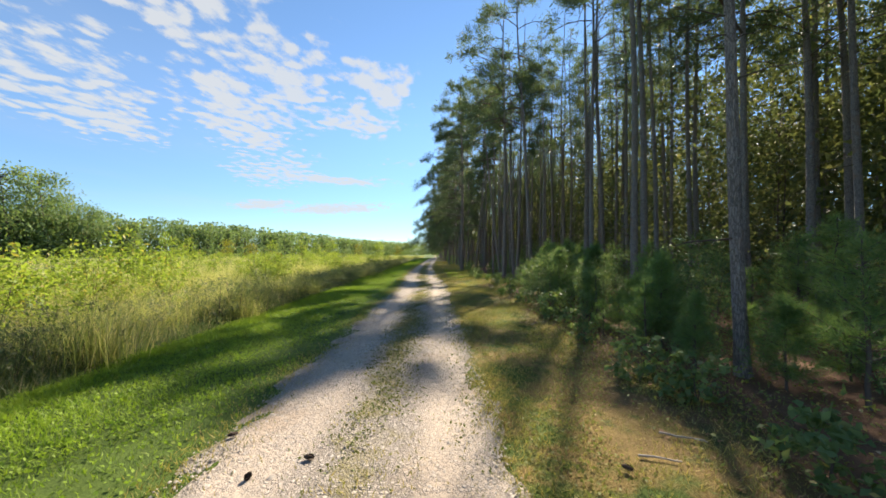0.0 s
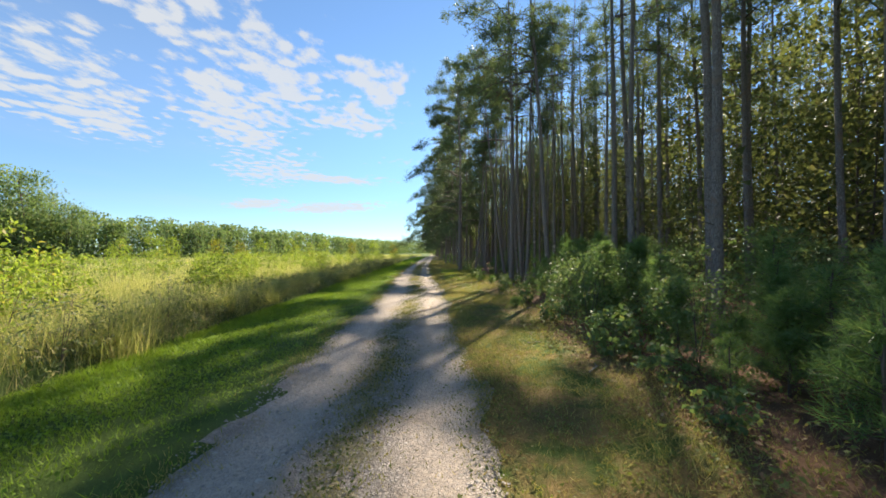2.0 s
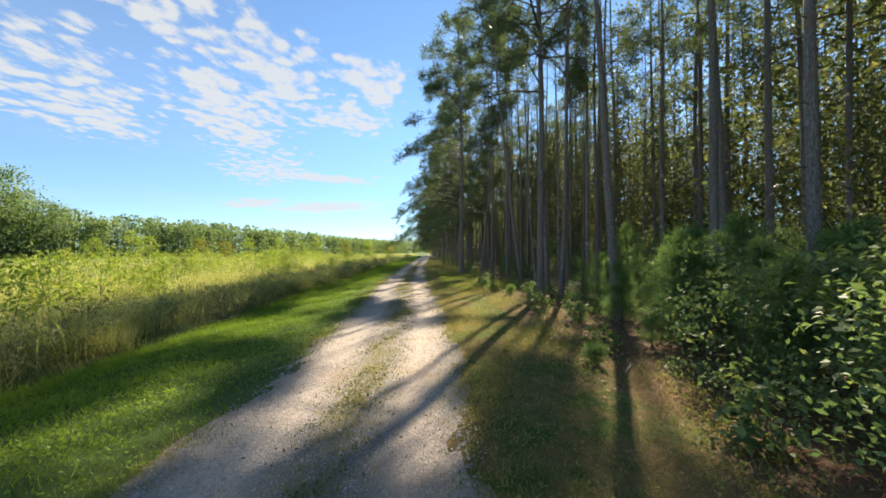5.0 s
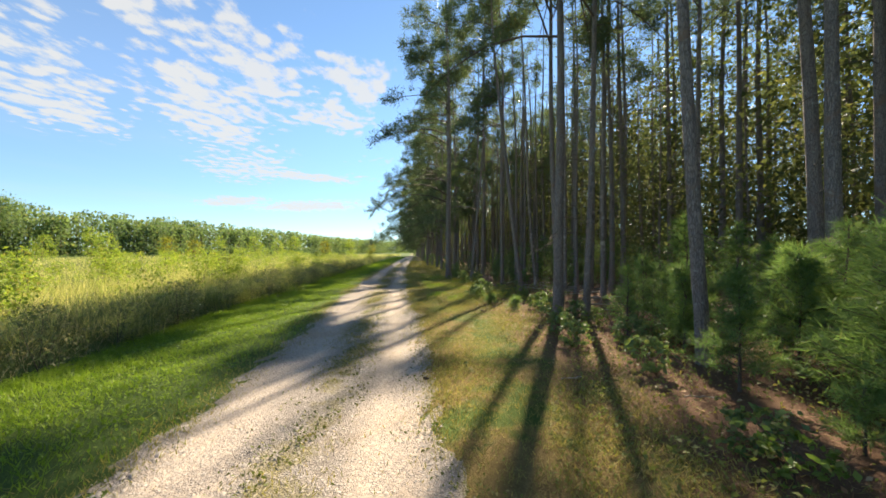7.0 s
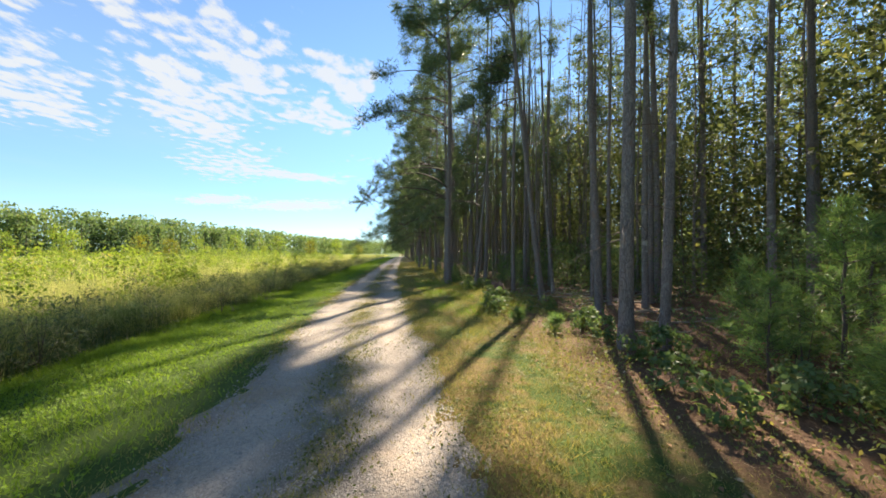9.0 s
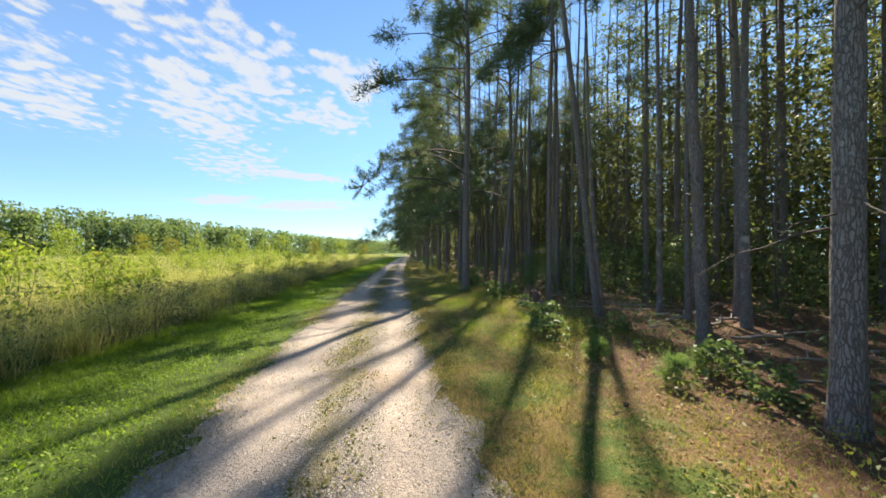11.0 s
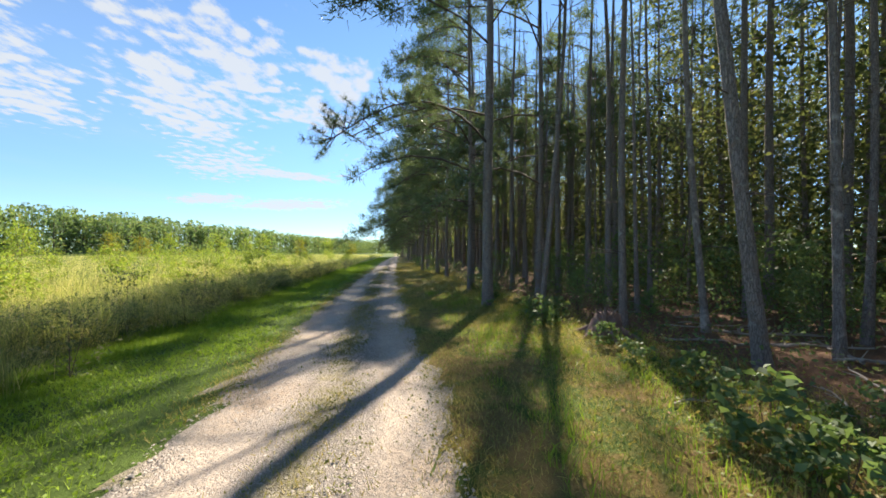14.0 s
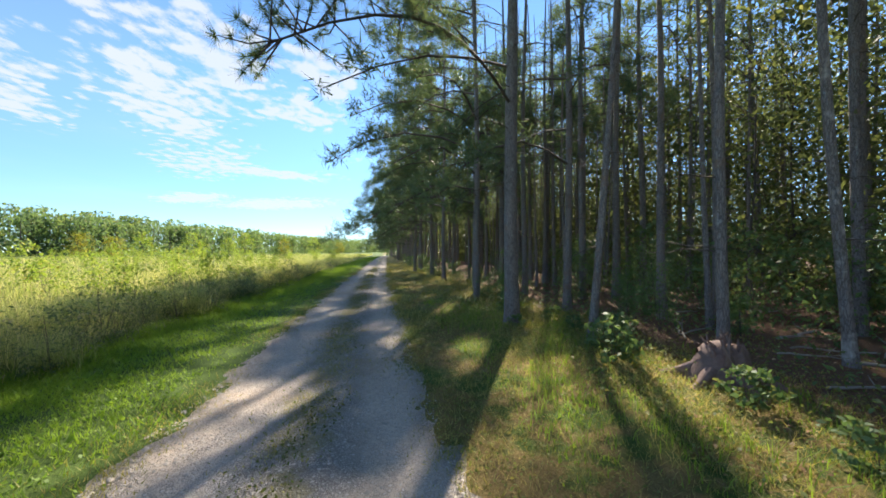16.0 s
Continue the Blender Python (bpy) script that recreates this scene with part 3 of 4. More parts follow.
# the pines nearest the track: x, y, girth, lean, height, crown base, reach
NEAR = (
    (4.25, 4.75, 0.17, -0.035, 15, 8.5, 2.2), (5.9, 10.2, 0.22, 0.0, 16, 9, 2.2), (9.4, 14.6, 0.2, -0.01, 19, 10, 2.4), (11.6, 15.6, 0.22, 0.0, 22, 10, 2.8),
    (7.5, 12.3, 0.26, -0.01, 17, 10, 2.2), (6.3, 13.9, 0.2, 0.01, 16, 9.5, 1.9), (7.6, 17.4, 0.24, 0.01, 17, 9, 2.4),
    (10.4, 18.6, 0.22, -0.01, 21, 10, 2.6), (4.8, 16.95, 0.2, -0.075, 16, 10, 1.8), (5.42, 23.7, 0.21, -0.035, 16.5, 8.5, 3.0), (4.12, 20.7, 0.25, 0.01, 17, 8.2, 3.4),
    (4.85, 20.7, 0.18, 0.055, 16, 8, 2.6), (10.3, 27.7, 0.24, 0.0, 21, 10, 2.6), (14.0, 29.4, 0.26, 0.0, 22, 10, 2.8), (10.4, 23.4, 0.2, 0.0, 20, 9, 2.4),
    (12.7, 24.2, 0.24, 0.01, 21, 10, 2.6), (9.2, 18.9, 0.28, -0.02, 21, 10, 2.8), (7.9, 25.2, 0.2, 0.0, 19, 9, 2.2),
    (7.2, 27.1, 0.155, 0.0, 16, 11, 1.4), (5.05, 26.55, 0.2, -0.15, 15.5, 9, 1.8), (9.3, 30.5, 0.2, 0.0, 20, 9, 2.4), (5.0, 29.6, 0.17, 0.0, 16, 10.5, 1.6),
    (2.52, 32.3, 0.32, 0.0, 18, 8.2, 2.7), (6.55, 29.0, 0.15, -0.085, 16, 11, 1.4), (3.62, 31.0, 0.15, 0.11, 15, 8.5, 1.6), (3.9, 40.5, 0.26, 0.0, 18, 4.2, 3.5),
    (4.9, 34.2, 0.22, 0.02, 19, 5.0, 2.8), (3.0, 37.0, 0.22, 0.0, 18, 3.9, 2.9), (3.2, 45.0, 0.24, 0.0, 18, 3.6, 3.2), (6.8, 36.5, 0.24, 0.0, 18, 7, 3.2), (5.4, 38.4, 0.22, 0.0, 18, 6.5, 3.4))
for i, (x, y, girth, lean, height, base, reach) in enumerate(NEAR):
    pale = (x, y) in ((7.9, 25.2), (7.2, 27.1), (6.55, 29.0), (10.4, 23.4))
    edge = x < 5.3
    t = pine(100 + i, height, girth, base, (62 if y > 30 else 44) if edge else 28, reach, (lean, 0.01), 25 if edge else 19, 18, 50, 0.024,
             1.1 if edge else 0.0, 0.16 if edge else 0.05, BARK_PALE if pale else BARK, 15 if y > 22 else 8,
             "slim pine with pale patches where bark has peeled" if pale else ("leaning pine with grey plated bark beside the track" if abs(lean) > 0.06 else PINE_LABEL),
             long_limb if y == 32.3 else None, (x, y))
    t.matrix_basis = pose(x, y, float(ground_z(np.array(x), np.array(y))))

SIDE = [pine(330 + i, 19 + i, 0.24, 3.4, 48, 4.3, (-0.01 * i, 0), 18, 9, 12, 0.02, 0.9, 0.15, stubs=3) for i in range(3)]


def plant(models, spots, rng):
    """Sets the models at the spots: the first of each kind is moved there, the others are copies."""
    used = set()
    for x, y in spots:
        m = models[int(rng.integers(len(models)))]
        s = rng.uniform(0.88, 1.12)
        place = pose(x, y, float(ground_z(np.array(x), np.array(y))), rng.normal(0, 0.8), rng.normal(0, 0.8), 0 if models is SIDE else rng.uniform(0, 360))
        if m.name in used:
            ob = copy_thing(m, place)
        else:
            used.add(m.name)
            m.matrix_basis = place
            ob = m
        ob.scale = (s, s, s * rng.uniform(0.94, 1.05))
    for m in models:
        if m.name not in used:
            m.matrix_basis = pose(14 + 3 * models.index(m), -12, 0)


def forest():
    rng = np.random.default_rng(11)
    taken = [(n[0], n[1]) for n in NEAR]
    mid, far, side = [], [], []
    for y in np.arange(-16, 150, 2.7):
        for x in np.arange(3.3, 40, 2.6):
            px, py = x + rng.normal(0, 0.6), y + rng.normal(0, 0.7)
            if py < 46 and px < 5.6 or px < 2.8:
                if py < 46 or px < 2.2:
                    continue
            if py > 75 and px > 12 or px > 26 and py > 55:
                continue
            if min((px - a) ** 2 + (py - b) ** 2 for a, b in taken) < 1.7 or rng.random() < (0.32 if px > 17 else 0.12):
                continue
            if 2 < py < 32 and px < 11 and rng.random() < 0.3:
                continue
            # pines thinned along the sun's line, to let light onto road and verge
            gap = (px - 5.0) - 0.488 * (py - 25.0)
            if 24 < py < 44 and px < 12 and -2.6 < gap < 2.4 and rng.random() < 0.45:
                continue
            if 13 < py < 26 and px < 10 and -1.5 < (px - 3.8) - 0.488 * (py - 13.5) < 2.0:
                continue
            taken.append((px, py))
            if px < 4.6 and py > 40:
                side.append((px, py))
            elif px < 14 and py < 52:
                mid.append((px, py))
            else:
                far.append((px, py))
    for i, (x, y) in enumerate(mid):
        low = x < 9
        t = pine(600 + i, rng.uniform(16, 18) if low else rng.uniform(18, 22), rng.uniform(0.17, 0.28), rng.uniform(6.5, 9.5), 30, rng.uniform(2.2, 2.9), (rng.normal(0, 0.018), rng.normal(0, 0.015)), 18, 9, 12, 0.02, stubs=5, spot=(x, y))
        t.matrix_basis = pose(x, y, float(ground_z(np.array(x), np.array(y))))
    for i in range(70):
        x, y = rng.uniform(4.6, 15), rng.uniform(25, 62)
        if min((x - a) ** 2 + (y - b) ** 2 for a, b in taken) < 0.8 or x < 6 and y < 34:
            continue
        taken.append((x, y))
        t = pine(900 + i, rng.uniform(13, 16), rng.uniform(0.1, 0.15), rng.uniform(6, 9), 13, 1.5, (rng.normal(0, 0.03), rng.normal(0, 0.02)), 14, 7, 10, 0.02, stubs=7, label="slim suppressed pine with dead twigs in the close stand", spot=(x, y))
        t.matrix_basis = pose(x, y, float(ground_z(np.array(x), np.array(y))))
    stems, woods, greens = [], [], []
    for x, y in far:
        lean = (rng.normal(0, 0.015), rng.normal(0, 0.015))
        stem, wood, green = pine_meshes(int(rng.integers(1e6)), rng.uniform(19, 24), rng.uniform(0.18, 0.3), rng.uniform(4.5, 8), 18, 2.8, lean, 5, 6, 6, 0.0, 0.0, 0.05, 2, 1.2, None, (x, y) if x < 18 else None)
        at = np.array([x, y, 0.0])
        for kept, (v, f) in ((stems, stem), (woods, wood), (greens, green)):
            kept.append((v + at, f))
    tagged(new("deep_pine_trunks", mesh_of("deep_pine_trunks", *joined(stems), BARK, True)), "close-set trunks of pines deep in the wood", "trees", kind="stuff")
    tagged(new("deep_pine_branches", mesh_of("deep_pine_branches", *joined(woods), TWIG)), "bare limbs of pines deep in the wood", "trees", kind="stuff")
    tagged(new("deep_pine_needles", mesh_of("deep_pine_needles", *joined(greens), NEEDLE)), "needle crowns of pines deep in the wood", "trees", kind="stuff")
    for i, (x, y) in enumerate(p for p in side if p[1] < 62):
        t = pine(800 + i, rng.uniform(17, 19), 0.24, 3.9, 54, 4.2, (rng.normal(0, 0.015), 0), 20, 9, 12, 0.02, 0.9, 0.15, stubs=3)
        t.matrix_basis = pose(x, y, float(ground_z(np.array(x), np.array(y))))
    plant(SIDE, [p for p in side if p[1] >= 62], rng)


forest()


# ---- broadleaf trees, saplings and bushes ----
def crown_points(rng, n, clumps, low, high, wide, puff):
    """Leaf places in uneven clumps between two heights."""
    z = rng.uniform(low, high, clumps)
    k = (z - low) / (high - low)
    r = wide * np.sqrt(np.clip(1 - (2 * k - 0.9) ** 2 * 0.75, 0.1, 1)) * np.sqrt(rng.uniform(0.05, 1, clumps))
    a = rng.uniform(0, 6.28, clumps)
    c = np.stack([r * np.cos(a), r * np.sin(a), z], 1)
    pick = rng.integers(0, clumps, n)
    return c, c[pick] + rng.normal(0, puff, (n, 3)) * np.array([1, 1, 0.6])


def broadleaf(name, seed, height, wide, low, count, size, clumps, leaf_mat, girth, label, category, group="", stems=1, slim=0.5):
    rng = np.random.default_rng(seed)
    tree = tagged(new(name), label, category, group)
    c, at = crown_points(rng, count, clumps, low, height, wide, 0.055 * height + 0.05 * wide)
    at[:, 2] = np.maximum(at[:, 2], 0.05)
    wood = []
    for s in range(stems):
        lean = rng.normal(0, 0.06 + 0.12 * (stems > 1), 2)
        z = np.linspace(-0.05, height * 0.9, 6)
        path = np.stack([lean[0] * z + rng.normal(0, 0.012 * height, 6) * z / height, lean[1] * z + rng.normal(0, 0.012 * height, 6) * z / height, z], 1)
        wood.append(tube(path, girth * 0.5 * (1 - 0.85 * np.clip(z / height, 0, 1)), 6 if stems == 1 else 4))
        for p in c[s::stems][:26 if stems == 1 else 3]:
            h = max(0.1, p[2] - 0.35 * np.hypot(p[0], p[1]) - 0.08 * height)
            a = np.array([np.interp(h, z, path[:, 0]), np.interp(h, z, path[:, 1]), h])
            wood.append(tube(np.stack([a, a + (p - a) * 0.5 + np.array([0, 0, 0.03 * height]), p]), girth * np.array([0.2, 0.13, 0.05]), 3))
    tagged(part_of("trunk" if stems == 1 else "stem", mesh_of("stem", *joined(wood), TWIG), tree), kind="" if stems == 1 else "stuff")
    tagged(part_of("foliage", mesh_of("foliage", *leaves(at, size, rng, 0.45, slim), leaf_mat), tree), kind="stuff")
    return tree


def young_pine(seed, height, label, full=1.0):
    """A pine sapling: a thin stem with whorls of soft long needles."""
    rng = np.random.default_rng(seed)
    tree = tagged(new("young_pine"), label, "sapling", "young pines at the wood's edge")
    z = np.linspace(-0.03, height, 7)
    path = np.stack([rng.normal(0, 0.015, 7) * z, rng.normal(0, 0.015, 7) * z, z], 1)
    wood, at, way = [tube(path, 0.008 + 0.014 * height * (1 - z / height) * 0.8, 5)], [path[-1]], [np.array([0, 0, 1.0])]
    turn = 0
    for i in range(int((14 + 12 * height) * full)):
        h = height * rng.uniform(0.12, 0.98)
        turn += 2.4
        d = np.array([math.cos(turn), math.sin(turn), rng.uniform(0.25, 0.7)])
        ln = (0.12 + 0.34 * (height - h)) * rng.uniform(0.6, 1.1)
        p0 = np.array([np.interp(h, z, path[:, 0]), np.interp(h, z, path[:, 1]), h])
        p1 = p0 + d * ln
        wood.append(tube(np.stack([p0, (p0 + p1) / 2 - np.array([0, 0, 0.04 * ln]), p1]), (0.007, 0.006, 0.004), 3))
        for b in np.linspace(0.3, 1.0, int(3 + 3 * ln)):
            at.append(p0 + (p1 - p0) * b)
            way.append(d)
    part_of("stem", mesh_of("young_stem", *joined(wood), TWIG), tree)
    part_of("needles", mesh_of("young_needles", *tufts(np.array(at), np.array(way), 0.19, 0.009 if full < 1.5 else 0.011, 22, rng, 0.95, 0.02 * full), NEEDLE_YOUNG), tree)
    return tree


def settle(models, spots, rng, low=0.85, high=1.15):
    """Like plant, for upright small things: spots are x, y, scale."""
    used = set()
    for i, (x, y, s) in enumerate(spots):
        m = models[i % len(models)]
        place = pose(x, y, float(ground_z(np.array(x), np.array(y))) - 0.01, 0, 0, rng.uniform(0, 360))
        ob = m if m.name not in used else copy_thing(m, place)
        used.add(m.name)
        ob.matrix_basis = place
        k = s * rng.uniform(low, high)
        ob.scale = (k, k, k * rng.uniform(0.9, 1.1))


def understory():
    rng = np.random.default_rng(21)
    mids = [broadleaf("understory_tree", 400 + i, 7.0 + 2.0 * i, 2.2 + 0.4 * i, 1.0, 1300, 0.21, 110, LEAF_WOOD, 0.09, "slender broadleaf tree with yellow-green leaves among the pines", "tree", "broadleaf trees under the pines") for i in range(3)]
    spots = []
    for _ in range(74):
        x, y = rng.uniform(9, 36), rng.uniform(2, 75)
        spots.append((x, y, rng.uniform(0.8, 1.3) if x > 14 else rng.uniform(0.5, 0.8)))
    settle(mids, spots, rng)
    def shrubs(seed, count, size):
        return [broadleaf("shrub", seed + i, 1.5 + 0.3 * i, 0.8 + 0.15 * i, 0.12, count, size, 60, LEAF_BUSH, 0.022, "dark green leafy shrub at the edge of the pine wood", "shrub", "shrubs at the wood's edge", 3) for i in range(3)]

    spots = [(6.9, 4.3, 1.0), (8.6, 6.2, 1.2), (9.6, 8.6, 1.2), (8.9, 10.8, 1.1), (6.0, 10.9, 1.0), (3.3, 10.3, 0.95), (3.7, 12.5, 0.8), (4.2, 11.2, 1.05), (4.9, 9.6, 0.6), (5.2, 12.8, 1.05), (5.6, 7.6, 0.8), (4.6, 13.9, 0.75), (6.6, 14.4, 1.1), (3.75, 8.0, 0.7), (5.0, 6.2, 0.75), (6.4, 8.9, 1.0),
             (7.6, 9.9, 1.1), (8.4, 16.0, 1.2), (7.2, 21.0, 0.9), (8.8, 21.6, 1.1), (9.6, 25.6, 1.1), (8.6, 28.3, 1.0), (8.4, 32.6, 1.1), (7.3, 34.0, 1.0), (6.4, 36.0, 1.0), (4.7, 38.5, 0.8), (5.6, 31.6, 0.7), (9.9, 29.2, 1.2), (5.4, 18.9, 0.6)]
    settle(shrubs(420, 1700, 0.075), spots, rng)
    spots = [(rng.uniform(8.5, 24), rng.uniform(3, 55), rng.uniform(0.8, 1.5)) for _ in range(90)]
    spots += [(rng.uniform(2.6, 4.0), y + rng.uniform(-1, 1), rng.uniform(0.4, 0.75)) for y in np.arange(36, 90, 2.2)]
    settle(shrubs(430, 520, 0.13), spots, rng)
    pines = [young_pine(440 + i, 0.8 + 0.5 * i, "young pine with soft green needles on the wood's floor") for i in range(4)]
    spots = [(5.6, 4.6, 1.0), (6.4, 5.3, 1.1), (4.7, 3.7, 0.9), (7.4, 6.3, 1.1), (5.3, 3.2, 1.0), (6.4, 3.7, 1.1), (8.2, 7.7, 1.1), (7.7, 4.8, 1.15), (4.2, 7.9, 0.9), (3.6, 5.9, 0.9), (4.4, 6.9, 0.9), (4.0, 9.1, 0.85), (4.1, 14.6, 0.7), (5.2, 15.7, 0.8), (5.7, 15.2, 0.9), (6.3, 16.3, 0.9), (5.5, 18.2, 0.75), (6.2, 19.6, 0.8), (4.75, 18.8, 0.7), (8.7, 20.3, 0.9), (5.2, 22.9, 0.42),
             (3.9, 23.4, 0.22), (6.5, 30.6, 0.6), (5.3, 32.2, 0.7), (4.9, 5.2, 0.95), (5.4, 8.5, 0.9), (6.0, 6.6, 0.95), (6.6, 17.6, 0.9), (7.2, 15.6, 0.95), (5.0, 11.9, 0.85), (4.5, 10.2, 0.8), (3.5, 7.2, 0.6), (7.0, 7.6, 0.9), (3.4, 35.2, 0.5), (7.8, 18.8, 0.9)]
    spots += [(rng.uniform(4.4, 9), rng.uniform(13.5, 20.5), rng.uniform(0.8, 1.15)) for _ in range(16)]
    spots = [p for p in spots if min((p[0] - n[0]) ** 2 + (p[1] - n[1]) ** 2 for n in NEAR) > 0.7]
    settle(pines, spots, rng)
    thick = [young_pine(445 + i, 1.7 + 0.3 * i, "bushy young pine with long soft needles at the wood's edge", 2.0) for i in range(3)]
    settle(thick, [(4.5, 14.3, 0.9), (5.0, 14.9, 1.05), (5.6, 14.4, 1.1), (6.1, 13.3, 1.1), (5.1, 13.5, 0.95), (4.3, 15.9, 0.75), (5.7, 16.4, 1.0), (5.0, 17.6, 0.7), (6.9, 17.0, 1.0),
                   (4.2, 7.2, 0.65), (4.0, 6.1, 0.75), (4.9, 8.0, 0.65), (3.9, 8.6, 0.7), (3.9, 10.9, 0.8), (4.4, 12.6, 0.8), (4.3, 4.2, 0.8), (3.7, 4.9, 0.6)], rng)
    seedlings = [young_pine(450 + i, 0.32, "small pine seedling with a fan of bright needles") for i in range(2)]
    settle(seedlings, [(2.9, 22.9, 0.8), (3.35, 21.9, 0.75), (2.6, 13.6, 0.7), (4.4, 22.6, 0.8)], rng)
    bush = [broadleaf("leafy_bush", 460 + i, 0.55, 0.34, 0.05, 300, 0.1, 30, LEAF_BUSH, 0.01, "low leafy bush in needle litter by the track", "bush", "low bushes by the track", 3, 0.6) for i in range(3)]
    settle(bush, [(2.6, 4.4, 1.0), (2.85, 3.75, 1.1), (2.75, 2.4, 0.9), (2.75, 6.4, 0.8), (2.95, 8.7, 1.25), (3.2, 9.2, 1.1), (3.15, 14.6, 0.7), (3.7, 19.9, 0.7), (3.35, 18.7, 0.85), (3.2, 17.9, 0.75), (2.85, 24.7, 1.0), (2.75, 24.1, 0.8), (3.9, 30.6, 1.2),
                    (2.9, 29.4, 1.3), (3.5, 28.0, 0.9), (3.3, 26.9, 0.8), (6.7, 33.0, 1.3), (2.9, 33.6, 0.9), (3.3, 34.6, 1.0), (4.5, 24.9, 0.8), (4.3, 20.0, 0.9), (3.6, 16.6, 0.9), (3.0, 11.4, 0.9), (3.0, 7.6, 0.8)] + [(rng.uniform(3.4, 7), rng.uniform(17.5, 22.5), rng.uniform(0.5, 0.9)) for _ in range(12)] + [(rng.uniform(2.4, 5), rng.uniform(24.5, 34), rng.uniform(0.4, 0.75)) for _ in range(12)], rng)
    bright = [broadleaf("bright_bush", 470 + i, 0.45, 0.3, 0.08, 170, 0.085, 18, LEAF_BRIGHT, 0.012, "small bush with pale green sunlit leaves at a pine's foot", "bush", "pale bushes", 3, 0.6) for i in range(2)]
    settle(bright, [(4.3, 22.35, 0.7), (3.1, 14.3, 0.75), (2.65, 24.2, 0.5), (4.6, 19.6, 0.7)], rng)

    n = 34000
    x, y = 4.2 + rng.beta(1.0, 1.8, n) * 24, rng.uniform(2, 56, n)
    keep = wave(x * 0.8, y * 0.7, 6.0) + rng.normal(0, 0.3, n) > 0.05
    x, y = x[keep], y[keep]
    at = np.stack([x, y, ground_z(x, y) + 0.45 * rng.uniform(0.03, 1, len(x)) ** 1.6], 1)
    tagged(new("undergrowth", mesh_of("undergrowth", *leaves(at, 0.08 + 0.004 * x[:, None], rng, 0.5, 0.5), LEAF_BUSH)), "low green undergrowth on the floor of the pine wood", "undergrowth", kind="stuff")

    n = 40000
    x, y = 1.9 + rng.beta(1.3, 2.0, n) * 6, rng.uniform(1, 36, n)
    keep = wave(x * 1.9, y * 1.6, 2.0) + rng.normal(0, 0.3, n) > 0.0
    x, y = x[keep], y[keep]
    at = np.stack([x, y, ground_z(x, y) + 0.24 * rng.uniform(0.03, 1, len(x)) ** 1.4], 1)
    tagged(new("low_herbs", mesh_of("low_herbs", *leaves(at, 0.05, rng, 0.5, 0.5), VERGE_HERB)), "low green herbs in patches at the wood's edge", "herbs", kind="stuff")


understory()


# ---- the meadow ----
def meadow_things():
    rng = np.random.default_rng(31)
    kinds = [broadleaf("field_sapling", 500 + i, 1.8, 0.42 + 0.1 * i, 0.3, 360, 0.12, 26, LEAF_FIELD, 0.022, "leafy yellow-green sapling standing in the tall meadow grass", "sapling", "saplings in the meadow", 2) for i in range(4)]
    spots = [(-11.7, 13.5, 1.4), (-7.3, 6.0, 0.9), (-8.5, 9.0, 0.9), (-6.4, 3.6, 0.85)]
    spots += [(rng.uniform(-14, -6), y, rng.uniform(0.6, 0.95)) for y in np.arange(0.5, 48, 0.6)]
    while len(spots) < 300:
        y = rng.uniform(-2, 120)
        x = -5.8 - abs(rng.normal(0, 1)) * (6 + 0.32 * y)
        spots.append((x, y, rng.uniform(0.5, 1.0) + 0.1 * (x < -15)))
    settle(kinds, spots, rng)
    dark = [broadleaf("dark_weed_bush", 510 + i, 1.0, 0.5, 0.06, 380, 0.08, 34, WEED, 0.012, "dark weedy bush at the edge of the mown strip", "bush", "weeds along the mown strip", 3, 0.28) for i in range(3)]
    settle(dark, [(-5.4, 28.7, 1.0)] + [(-5.0 + rng.normal(0, 0.25), y + rng.uniform(-0.4, 0.4), rng.uniform(0.65, 1.0)) for y in np.arange(1.2, 62, 1.0)] + [(-5.75 + rng.normal(0, 0.3), y + rng.uniform(-0.4, 0.4), rng.uniform(0.75, 1.05)) for y in np.arange(1.6, 50, 1.9)], rng)
    gold = [broadleaf("field_tree", 520 + i, 6.5, 2.3, 0.6, 900, 0.42, 60, (LEAF_FIELD, LEAF_GOLD, LEAF_FIELD)[i], 0.16, "small rounded tree with yellow-green leaves out in the meadow", "tree", "small trees in the meadow") for i in range(3)]
    settle(gold, [(-64, 92, 1.0), (-57, 110, 0.9), (-48, 105, 0.8), (-42, 112, 0.85), (-70, 120, 1.1), (-36, 124, 0.9), (-80, 96, 1.0), (-30, 140, 0.9), (-26, 165, 1.0), (-50, 150, 1.1), (-20, 190, 1.0), (-90, 120, 1.1)], rng)
    tall = [broadleaf("tall_tree", 530 + i, 26, 7.5, 1.0, 3400, 0.95, 150, LEAF_FAR, 0.6, "tall round-crowned green tree beyond the meadow", "tree", "tall trees beyond the meadow") for i in range(3)]
    settle(tall, [(-141, 146, 0.8), (-148, 138, 1.0), (-158, 140, 1.08), (-150, 128, 1.05), (-166, 130, 1.1), (-160, 120, 1.1), (-175, 124, 1.15), (-170, 112, 1.1), (-185, 118, 1.15), (-156, 150, 0.9)], rng, 1.02, 1.1)


meadow_things()


